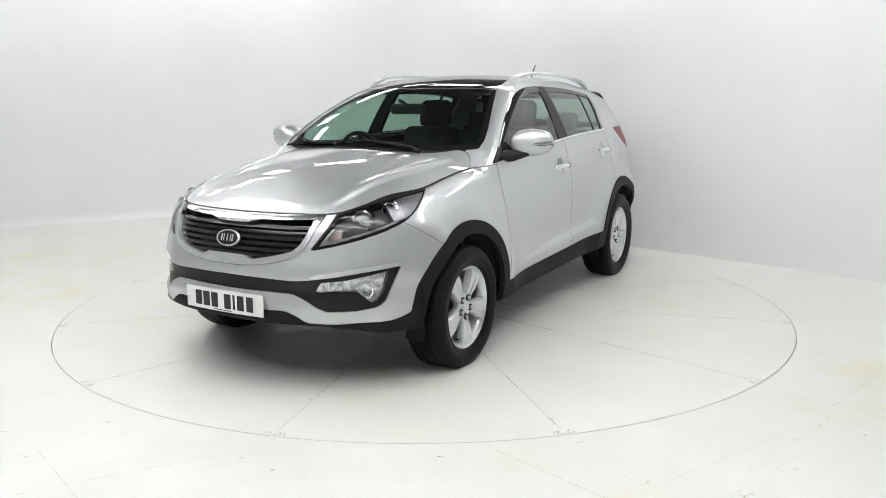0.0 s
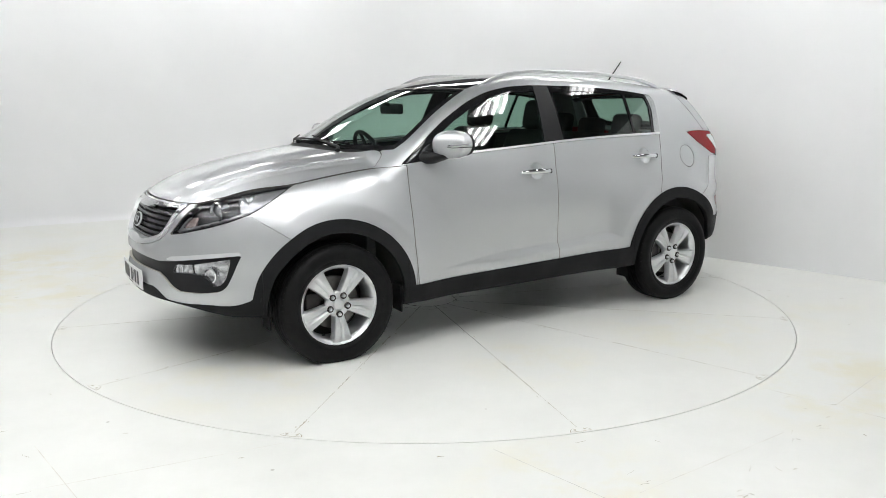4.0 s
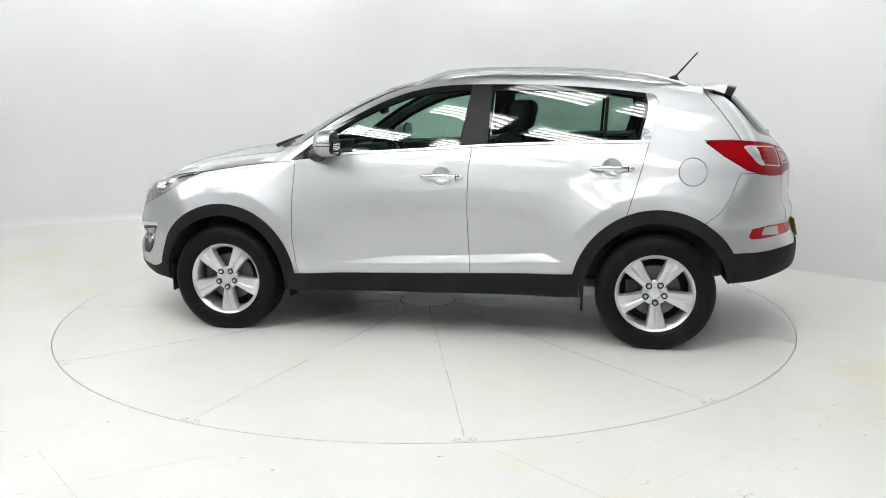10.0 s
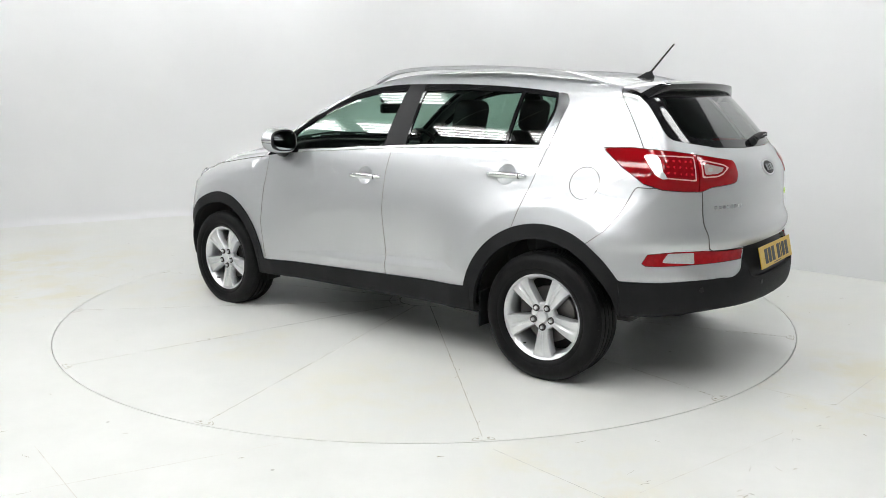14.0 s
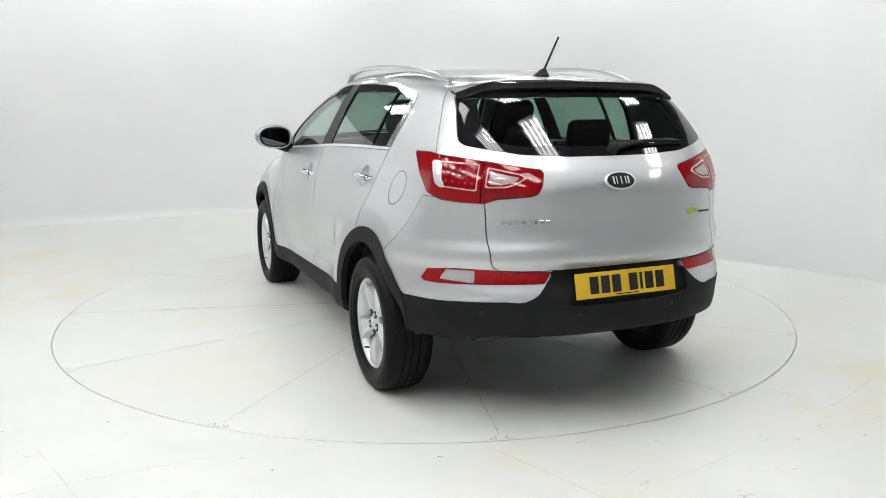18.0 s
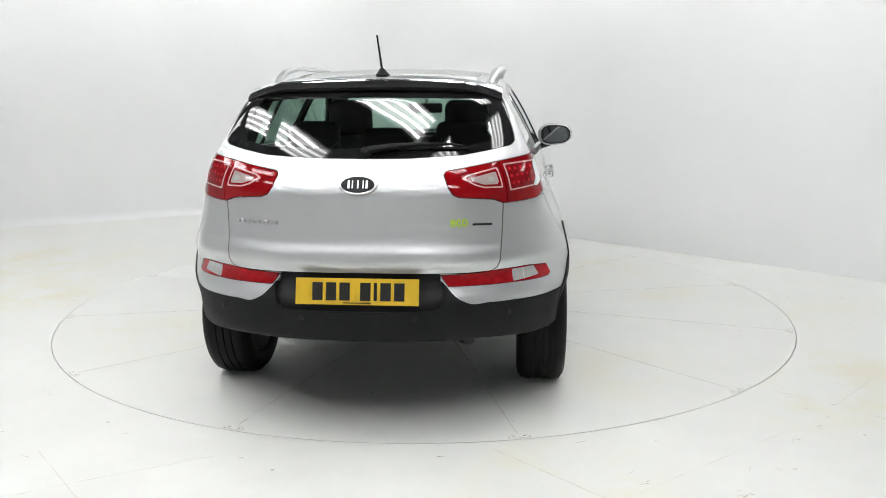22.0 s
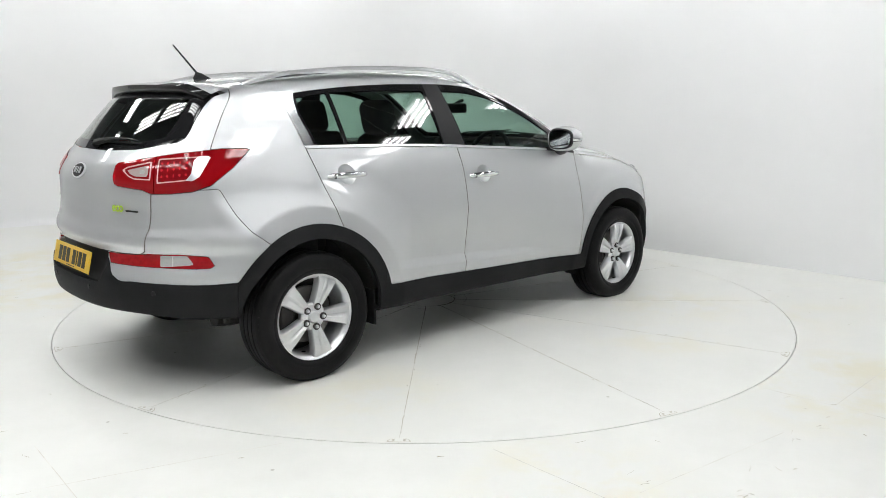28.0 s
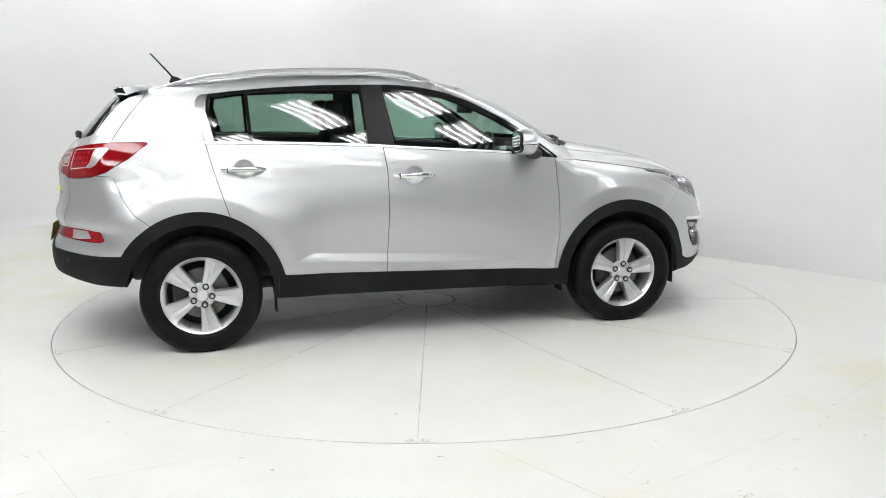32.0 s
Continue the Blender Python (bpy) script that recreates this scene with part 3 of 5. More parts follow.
def panel(name, mesh, mat, parent, lip=0.014, out=0.0, label="", thick=0.0):
    """A sheet of the skin as an object, its rim turned inwards by lip; out: how far it stands proud."""
    V, F = mesh
    if len(F) == 0:
        return None
    N = slope(V)
    N /= np.linalg.norm(N, axis=1)[:, None]
    P = V + N * out
    e = np.concatenate([F[:, [0, 1]], F[:, [1, 2]], F[:, [2, 0]]])
    key = np.sort(e, 1)
    _, first, cnt = np.unique(key[:, 0] * (len(V) + 1) + key[:, 1], return_index=True, return_counts=True)
    rim = e[first[cnt == 1]]
    verts, faces, norms = P, [F], N
    if lip and len(rim):
        u, inv = np.unique(rim, return_inverse=True)
        inv = inv.reshape(rim.shape)
        a, b = P[u], P[u] - N[u] * lip
        n0 = len(P)
        verts = np.concatenate([P, a, b])
        norms = np.concatenate([N, np.zeros((2 * len(u), 3))])
        i, j = inv.T
        k = len(u)
        faces += [np.stack([n0 + j, n0 + i, n0 + k + i], 1), np.stack([n0 + j, n0 + k + i, n0 + k + j], 1)]
    faces = np.concatenate(faces)
    me = bpy.data.meshes.new(name)
    me.from_pydata(verts.tolist(), [], faces.tolist())
    me.materials.append(mat)
    me.polygons.foreach_set("use_smooth", [True] * len(me.polygons))
    if mat is PAINT and len(faces) > len(F):
        # the turned-in rims are coloured dark, painting the shade inside the gaps
        me.materials.append(DARK)
        me.polygons.foreach_set("material_index", [0] * len(F) + [1] * (len(faces) - len(F)))
    if not isinstance(out, np.ndarray):
        me.normals_split_custom_set_from_vertices(norms.tolist())
    ob = new(name, me)
    ob.parent = parent
    if label:
        tagged(ob, label)
    return ob


def halves(mesh):
    """The left and the right half."""
    return clip(mesh, -mesh[0][:, 1])
# ---------------------------------------------------------------- car materials
def paint():
    m = material("silver_metallic_paint", (0.64, 0.648, 0.655), 0.48, 0.92, Coat_Weight=1.0, Coat_IOR=1.6, Coat_Roughness=0.012)
    nt = m.node_tree
    b = nt.nodes["Principled BSDF"]
    v = coords(nt)
    n = noise_tex(nt, v, 900.0, 1.0)
    nt.links.new(ramp(nt, n, [(0.3, (0.565, 0.577, 0.589)), (0.7, (0.665, 0.679, 0.691))]), b.inputs["Base Color"])
    return m


def window_glass(name, tint, sheen=0.085):
    m = bpy.data.materials.new(name)
    m.use_nodes = True
    nt = m.node_tree
    nt.nodes.clear()
    out = nt.nodes.new("ShaderNodeOutputMaterial")
    mix = nt.nodes.new("ShaderNodeMixShader")
    lw = nt.nodes.new("ShaderNodeLayerWeight")
    lw.inputs["Blend"].default_value = 0.5
    pw = nt.nodes.new("ShaderNodeMath")
    pw.operation = "POWER"
    pw.inputs[1].default_value = 5.0
    nt.links.new(lw.outputs["Facing"], pw.inputs[0])
    fr = nt.nodes.new("ShaderNodeMath")
    fr.operation = "MULTIPLY_ADD"
    fr.inputs[1].default_value, fr.inputs[2].default_value = 0.91, sheen
    nt.links.new(pw.outputs[0], fr.inputs[0])
    tr = nt.nodes.new("ShaderNodeBsdfTransparent")
    tr.inputs[0].default_value = (*tint, 1)
    gl = nt.nodes.new("ShaderNodeBsdfGlossy")
    gl.inputs["Roughness"].default_value = 0.004
    gl.inputs["Color"].default_value = (1, 1, 1, 1)
    nt.links.new(fr.outputs[0], mix.inputs[0])
    nt.links.new(tr.outputs[0], mix.inputs[1])
    nt.links.new(gl.outputs[0], mix.inputs[2])
    nt.links.new(mix.outputs[0], out.inputs[0])
    return m


PAINT = paint()
TRIM = varied("black_grained_plastic", (0.013, 0.0135, 0.014), (0.020, 0.0205, 0.021), 6.0, 0.58, 0.08, 0.25, 420.0, Specular_IOR_Level=0.11)
GLOSS = material("gloss_black_trim", (0.012, 0.012, 0.013), 0.03)
SATIN = varied("satin_black_trim", (0.012, 0.012, 0.013), (0.018, 0.018, 0.019), 5.0, 0.42, 0.05, Specular_IOR_Level=0.22)
BRUSHED = varied("bright_satin_chrome", (0.80, 0.81, 0.82), (0.86, 0.87, 0.88), 9.0, 0.32, 0.05, metal=0.8)
BOWL = varied("dark_lamp_bowl", (0.035, 0.035, 0.037), (0.07, 0.07, 0.072), 20.0, 0.36, 0.05, metal=0.3)
CHROME = varied("chrome", (0.78, 0.79, 0.80), (0.84, 0.85, 0.86), 9.0, 0.08, 0.03, metal=1.0)
ALLOY = varied("silver_alloy", (0.68, 0.69, 0.70), (0.76, 0.77, 0.78), 9.0, 0.33, 0.015, metal=0.75, Coat_Weight=0.5, Coat_Roughness=0.08)
RUBBER = varied("tyre_rubber", (0.005, 0.005, 0.0055), (0.009, 0.009, 0.009), 12.0, 0.50, 0.1, 0.3, 160.0, Specular_IOR_Level=0.16)
IRON = varied("brake_iron", (0.16, 0.15, 0.145), (0.26, 0.25, 0.24), 10.0, 0.45, 0.1, metal=0.6)
CAST = varied("dark_cast_metal", (0.03, 0.03, 0.03), (0.055, 0.05, 0.048), 8.0, 0.7, 0.1)
LINING = varied("dark_grey_lining", (0.055, 0.057, 0.06), (0.075, 0.077, 0.08), 8.0, 0.8, 0.08, 0.2, 300.0)
HEADLINE = varied("pale_grey_headlining", (0.24, 0.24, 0.23), (0.30, 0.30, 0.29), 6.0, 0.85, 0.08, 0.2, 300.0)
CLOTH = varied("black_seat_cloth", (0.018, 0.018, 0.02), (0.04, 0.04, 0.042), 9.0, 0.85, 0.08, 0.4, 350.0)
UNDER = varied("underbody_dirt", (0.07, 0.07, 0.068), (0.13, 0.127, 0.12), 7.0, 0.85, 0.1)
GLASS_SCREEN = window_glass("green_tinted_windscreen", (0.62, 0.76, 0.70))
GLASS = window_glass("green_tinted_glass", (0.55, 0.72, 0.64))
GLASS_DARK = window_glass("dark_green_glass", (0.46, 0.60, 0.53))
CLEAR = window_glass("clear_lens", (0.93, 0.94, 0.95), 0.035)
RED = material("red_lens", (0.27, 0.003, 0.006), 0.05, 0.0, Specular_IOR_Level=0.5)
RED_DEEP = varied("dark_red_lens", (0.26, 0.003, 0.006), (0.38, 0.006, 0.010), 40.0, 0.10, 0.05)
LED_DOT = material("bright_red_led", (0.62, 0.02, 0.03), 0.08, Coat_Weight=1.0)
RED_LED = varied("deep_red_led_field", (0.19, 0.003, 0.006), (0.26, 0.005, 0.009), 60.0, 0.12, 0.05)
WHITE_LENS = varied("frosted_clear_lens", (0.34, 0.32, 0.32), (0.54, 0.53, 0.53), 420.0, 0.15, 0.05, Coat_Weight=1.0)
PLATE_W = varied("white_number_plate", (0.80, 0.80, 0.79), (0.84, 0.84, 0.83), 20.0, 0.3, 0.04)
PLATE_Y = varied("yellow_number_plate", (0.66, 0.42, 0.025), (0.72, 0.47, 0.03), 20.0, 0.3, 0.04)
INK = material("black_ink", (0.012, 0.012, 0.012), 0.4)
GREEN = material("green_badge", (0.52, 0.76, 0.04), 0.3)
FACET = varied("faceted_bright_reflector", (0.30, 0.30, 0.31), (0.86, 0.86, 0.87), 38.0, 0.12, 0.05, 1.0, 75.0, metal=0.9)
SLAT = varied("semi_gloss_black", (0.010, 0.010, 0.011), (0.016, 0.016, 0.017), 6.0, 0.24, 0.04, Specular_IOR_Level=0.8)
ROSE = varied("rose_indicator_lens", (0.26, 0.19, 0.175), (0.42, 0.35, 0.33), 60.0, 0.2, 0.05)
HALF = varied("grey_bright_reflector", (0.34, 0.34, 0.35), (0.46, 0.46, 0.47), 40.0, 0.34, 0.05, metal=0.85)
DULL = varied("soft_chrome", (0.44, 0.45, 0.46), (0.52, 0.53, 0.54), 9.0, 0.20, 0.03, metal=1.0)
# the dark base colour paints in a dark reflection on the mirror glass
DARK_MIRROR = material("mirror_dark_reflection", (0.24, 0.26, 0.27), 0.01, 1.0)
PALE_RED = varied("pale_red_lens_frame", (0.66, 0.36, 0.36), (0.72, 0.46, 0.45), 30.0, 0.15, 0.05)
REVERSE = varied("rose_grey_lens", (0.38, 0.28, 0.28), (0.46, 0.37, 0.36), 300.0, 0.12, 0.05)

# ---------------------------------------------------------------- the car, cut from the skin
CAR = thing("car", "silver five-door compact SUV standing on the turntable", "car")
shell = skin(0.0138)
side = lambda V, y0=0.5: y0 - np.abs(V[:, 1])
# edges along the door crease and round the arch flares, so that they run clean
for d in (-0.006, -0.002, 0.002, 0.006):
    shell = score(shell, shell[0][:, 2] - CREASE(shell[0][:, 0]) - d)
for d in (-0.005, 0.0, 0.006):
    shell = score(shell, shell[0][:, 2] - CREASE(shell[0][:, 0]) - d - blade_height(shell[0][:, 0]))
for hx, rc in ((1.32, 0.545), (-1.32, 0.568)):
    for d in (-0.012, -0.004, 0.004, 0.012):
        shell = score(shell, np.hypot(shell[0][:, 0] - hx, shell[0][:, 2] - HUB_Z) - rc - d)
shell = (pull(pull(shell[0])), shell[1])


def cut(mesh, f, gap=0.0):
    """Split at f(V) = 0, leaving a joint of twice gap."""
    a = clip(mesh, f(mesh[0]) + gap)[0]
    b = clip(mesh, f(mesh[0]) - gap)[1]
    return a, b


def both(name, mesh, mat, out=0.0, lip=0.014, label="", parent=None):
    return [panel(name, h, mat, parent or CAR, lip, out, label) for h in halves(mesh)]


# wheel openings
for hx, hz, r in ((1.32, 0.324, 0.402), (-1.32, 0.334, 0.408)):
    shell = clip(shell, np.maximum(np.hypot(shell[0][:, 0] - hx, shell[0][:, 2] - hz) - r, side(shell[0], 0.45)))[1]

# black lower cladding
LOW_FRONT = curve((-1.60, 0.432), (-1.367, 0.428), (-1.28, 0.424), (-1.235, 0.402), (-1.19, 0.374), (-1.13, 0.367), (-0.937, 0.366), (-0.75, 0.370), (-0.66, 0.40), (-0.5, 0.44))
LOW_REAR = curve((-1.65, 0.66), (-1.30, 0.66), (-1.272, 0.685), (-1.240, 0.622), (-1.205, 0.596), (-1.10, 0.588), (-0.98, 0.583), (-0.77, 0.574), (-0.62, 0.577), (-0.4, 0.58))


def cladding(V):
    x, y, z = V.T
    s = side(V)
    ring = np.minimum(np.hypot(x - 1.32, z - 0.326) - 0.472, np.hypot(x + 1.32, z - 0.334) - 0.483)
    sill = np.maximum(z - (0.380 + 0.033 * (0.82 - x)), np.abs(x) - 1.2)
    lip = np.maximum((z - LOW_FRONT(uz(V)[:, 0])) * 0.8, 1.55 - x)
    rear = np.maximum((z - LOW_REAR(vz(V)[:, 0])) * 0.8, x + 1.55)
    rear = np.minimum(rear, np.maximum(np.maximum(z - 0.713, np.abs(y) - 0.345), x + 1.55))
    return np.minimum(np.minimum(np.maximum(np.minimum(ring, sill), s), lip), rear)


dark, shell = cut(shell, cladding)
arch, dark = cut(dark, lambda V: np.maximum(np.maximum(0.90 - V[:, 0], V[:, 0] - 1.735), side(V)), 0.001)
both("front_arch_trim", arch, TRIM, 0.007, 0.03)
arch, dark = cut(dark, lambda V: np.maximum(np.maximum(V[:, 0] + 0.885, -1.735 - V[:, 0]), side(V)), 0.001)
both("rear_arch_trim", arch, TRIM, 0.007, 0.03)
lip_f, dark = cut(dark, lambda V: 1.5 - V[:, 0], 0.0)
panel("front_lower_bumper", lip_f, TRIM, CAR, 0.03, 0.004)
lip_r, dark = cut(dark, lambda V: V[:, 0] + 1.5, 0.0)
RECESS = [(-0.3, 0.80), (0.350, 0.80), (0.352, 0.70), (0.362, 0.64), (0.345, 0.572), (0.30, 0.562), (-0.3, 0.560)]
well, lip_r = cut(lip_r, lambda V: np.maximum(inside(yz(V), RECESS), V[:, 0] + 1.8))
panel("rear_lower_bumper", lip_r, TRIM, CAR, 0.035, 0.004, "black grained plastic lower rear bumper")
panel("plate_recess", well, SATIN, CAR, 0.01, -0.022)
both("side_skirt", dark, TRIM, 0.007, 0.03)

# front: grille, lamps, black band
GRILLE = [(-0.3, 0.834), (0.10, 0.836), (0.125, 0.842), (0.165, 0.853), (0.30, 0.854), (0.440, 0.860), (0.447, 0.850), (0.440, 0.804), (0.417, 0.749), (0.385, 0.717), (0.33, 0.700), (0.26, 0.684), (0.17, 0.668), (0.150, 0.670), (0.115, 0.685), (-0.3, 0.688)]
SURROUND = [(-0.3, 0.873), (0.28, 0.872), (0.485, 0.884), (0.478, 0.851), (0.460, 0.78), (0.432, 0.719), (0.395, 0.689), (0.31, 0.661), (0.2, 0.643), (0.1, 0.635), (-0.3, 0.633)]
ahead = lambda V: 1.3 - V[:, 0]
hole, shell = cut(shell, lambda V: np.maximum(inside(yz(V), GRILLE), ahead(V)))
panel("grille_backing", hole, INK, CAR, 0.0, -0.075)
ring, shell = cut(shell, lambda V: np.maximum(inside(yz(V), SURROUND), ahead(V)), 0.0012)
up, low = cut(ring, lambda V: 0.832 - V[:, 2])
panel("grille_bar", up, DULL, CAR, 0.03, 0.006, "chrome upper grille bar")
panel("grille_surround", low, ALLOY, CAR, 0.05, 0.004, "satin silver grille surround")
rim, _ = cut(cut(low, lambda V: inside(yz(V), GRILLE) - 0.011)[0], lambda V: ahead(V))
panel("grille_edge", rim, ALLOY, CAR, 0.05, 0.009, "thin chrome inner grille edge")
for k in range(6):
    zz = 0.690 + 0.0285 * k
    slat = cut(hole, lambda V: np.abs(V[:, 2] - zz) - 0.0082)[0]
    panel("grille_slat", slat, SLAT, CAR, 0.03, -0.016)

HEAD = [(-1.160, 0.722), (-1.097, 0.799), (-1.041, 0.862), (-1.020, 0.886), (-0.922, 0.912), (-0.795, 0.942), (-0.664, 0.966), (-0.549, 0.982), (-0.535, 0.984), (-0.562, 0.951), (-0.603, 0.908), (-0.645, 0.873), (-0.698, 0.841), (-0.80, 0.803), (-0.924, 0.769), (-1.048, 0.742)]
lens, shell = cut(shell, lambda V: np.maximum(inside(uz(V), HEAD), ahead(V)), 0.0018)
for h in halves(lens):
    sgn = 1 if h[0][:, 1].mean() > 0 else -1
    lamp_ob = panel("headlight", h, CLEAR, CAR, 0.0, 0.001, "clear headlight with two round projectors and chrome")
    rimm, inner = cut(h, lambda V: -inside(uz(V), HEAD) - 0.006)
    panel("bezel_edge", rimm, SATIN, lamp_ob, 0.03, -0.004)
    panel("bowl", inner, BOWL, lamp_ob, 0.0, -0.048)
    chrome_low, _ = cut(inner, lambda V: np.abs(inside(uz(V), HEAD) + 0.021) - 0.006)
    chrome_low, _ = cut(chrome_low, lambda V: V[:, 2] - (0.885 + 0.24 * (uz(V)[:, 0] + 0.80)))
    panel("light_strip", chrome_low, HALF, lamp_ob, 0.02, -0.018)
    white, _ = cut(inner, lambda V: inside(uz(V), [(-0.775, 0.935), (-0.53, 0.99), (-0.59, 0.915), (-0.66, 0.868), (-0.74, 0.850), (-0.755, 0.875)]))
    panel("side_reflector", white, HALF, lamp_ob, 0.02, -0.014)
    amb, _ = cut(inner, lambda V: inside(uz(V), [(-1.10, 0.765), (-1.045, 0.825), (-1.005, 0.835), (-1.01, 0.775)]))
    panel("indicator", amb, ROSE, lamp_ob, 0.01, -0.03)
    for (px, py, pz), rr in (((1.905, 0.628, 0.848), 0.050), ((1.775, 0.700, 0.889), 0.040)):
        d = Vector((0.93, 0.28 * sgn, -0.02)).normalized()
        c = Vector((px, py * sgn, pz)) - d * 0.012
        q = d.to_track_quat("Z", "Y").to_matrix().to_4x4()
        m = Matrix.Translation(c) @ q
        bm = bmesh.new()
        lathe(bm, [(rr * 1.05, -0.05), (rr * 1.1, 0.0), (rr * 1.0, 0.006), (rr * 0.78, -0.004), (rr * 0.72, -0.03)], "z", 28)
        bmesh.ops.transform(bm, matrix=m, verts=bm.verts)
        part("lamp_ring", bm, DULL, lamp_ob, "", 40)
        bm = bmesh.new()
        lathe(bm, [(rr * 0.74, -0.022)] + [(rr * 0.72 * math.cos(a), -0.022 + rr * 0.5 * math.sin(a)) for a in [0.2, 0.5, 0.8, 1.1, 1.4]] + [(0.0005, -0.022 + rr * 0.5)], "z", 24)
        bmesh.ops.transform(bm, matrix=m, verts=bm.verts)
        part("projector", bm, HALF if rr > 0.045 else GLOSS, lamp_ob, "", 60)

BAND = [(-1.62, 0.587), (-1.40, 0.584), (-1.241, 0.577), (-1.152, 0.585), (-0.93, 0.612), (-0.735, 0.632), (-0.725, 0.628), (-0.745, 0.59), (-0.77, 0.537), (-0.805, 0.468), (-0.83, 0.447), (-0.86, 0.435), (-0.959, 0.424), (-1.096, 0.425), (-1.145, 0.446), (-1.207, 0.490), (-1.258, 0.511), (-1.364, 0.514), (-1.62, 0.512)]
STRIP = [(-1.185, 0.590), (-1.138, 0.612), (-0.928, 0.636), (-0.737, 0.652), (-0.722, 0.640), (-0.735, 0.633), (-0.929, 0.613), (-1.102, 0.592)]
FOG = [(-1.150, 0.520), (-1.120, 0.566), (-1.004, 0.574), (-0.785, 0.614), (-0.80, 0.55), (-0.82, 0.500), (-0.850, 0.470), (-0.878, 0.463), (-0.915, 0.492), (-0.944, 0.520), (-1.055, 0.525)]
bright, shell = cut(shell, lambda V: np.maximum(inside(uz(V), STRIP), ahead(V)))
both("fog_light_strip", bright, BRUSHED, 0.005, 0.01, "chrome strip over the fog light")
band, shell = cut(shell, lambda V: np.maximum(inside(uz(V), BAND), ahead(V)))
fog, band = cut(band, lambda V: inside(uz(V), FOG))
panel("bumper_band", band, SATIN, CAR, 0.03, -0.016, "satin black band across the front bumper")
for h in halves(fog):
    fob = panel("fog_light", h, CLEAR, CAR, 0.02, -0.008, "clear fog light in a black surround")
    flat_, round_ = cut(h, lambda V: uz(V)[:, 0] + 1.015)
    panel("day_lamp", flat_, FACET, fob, 0.0, -0.022)
    panel("reflector", round_, FACET, fob, 0.0, -0.030)
    for k in range(3):
        u0 = -1.118 + 0.035 * k
        rib = cut(flat_, lambda V: np.abs(uz(V)[:, 0] - u0) - 0.002)[0]
        panel("lens_rib", rib, CHROME, fob, 0.0, -0.019)
    sgn = 1 if h[0][:, 1].mean() > 0 else -1
    d = Vector((0.88, 0.45 * sgn, -0.02)).normalized()
    bm = bmesh.new()
    lathe(bm, [(0.040, -0.02), (0.043, 0.004), (0.036, 0.006), (0.026, -0.016), (0.0005, -0.02)], "z", 20)
    bmesh.ops.transform(bm, matrix=Matrix.Translation(Vector((1.955, 0.672 * sgn, 0.520))) @ d.to_track_quat("Z", "Y").to_matrix().to_4x4(), verts=bm.verts)
    part("bulb_housing", bm, CHROME, fob, "", 40)

# side windows
DLO = rounded([(0.886, 1.068), (0.804, 1.130), (0.671, 1.228), (0.539, 1.314), (0.338, 1.418), (0.168, 1.479), (-0.005, 1.512), (-0.178, 1.523), (-0.556, 1.521), (-0.864, 1.506), (-1.102, 1.485), (-1.237, 1.468), (-1.285, 1.460),
               (-1.311, 1.417), (-1.295, 1.334), (-1.262, 1.187), (-1.019, 1.181), (-0.685, 1.175), (-0.35, 1.161), (-0.015, 1.140), (0.323, 1.119), (0.541, 1.104), (0.70, 1.088)], 3, True, (0, 15))
BELT = curve((-1.5, 1.19), (-1.26, 1.187), (-0.685, 1.175), (-0.35, 1.161), (-0.015, 1.140), (0.323, 1.119), (0.541, 1.104), (0.9, 1.066))
dlo, shell = cut(shell, lambda V: np.maximum(inside(xz(V), DLO), side(V, 0.4)), 0.0008)
strip, dlo = cut(dlo, lambda V: np.maximum(V[:, 2] - BELT(V[:, 0]) - 0.013, V[:, 0] - 0.56))
quarter, dlo = cut(dlo, lambda V: inside(xz(V), [(-1.222, 1.50), (-1.33, 1.50), (-1.33, 1.18), (-1.203, 1.18), (-1.222, 1.26), (-1.252, 1.36), (-1.249, 1.42)]))
PANES = [("front_door_glass", GLASS, [(0.60, 1.122), (0.635, 1.175), (0.615, 1.222), (0.468, 1.312), (0.334, 1.378), (0.165, 1.443), (-0.007, 1.475), (-0.212, 1.486), (-0.160, 1.152)]),
         ("rear_door_glass", GLASS_DARK, [(-0.357, 1.482), (-0.60, 1.487), (-1.012, 1.472), (-0.996, 1.196), (-0.34, 1.179)]),
         ("quarter_glass", GLASS_DARK, [(-1.032, 1.470), (-1.226, 1.444), (-1.235, 1.38), (-1.200, 1.25), (-1.188, 1.200), (-1.016, 1.197)])]
for nm, mt, outline in PANES:
    pane, dlo = cut(dlo, lambda V: inside(xz(V), outline))
    both(nm, pane, mt, -0.004, 0.0, "green tinted side window")
pillar, dlo = cut(dlo, lambda V: inside(xz(V), [(-0.16, 1.08), (-0.226, 1.6), (-0.34, 1.6), (-0.33, 1.08)]))
both("door_pillar_trim", pillar, SATIN, 0.0005, 0.01)
both("window_trim", dlo, GLOSS, 0.0, 0.012, "gloss black window frame")
both("window_sill_strip", strip, BRUSHED, 0.006, 0.008, "slim chrome strip below the windows")
both("rear_pillar_strip", quarter, DULL, 0.004, 0.008, "chrome strip at the rear window pillar")

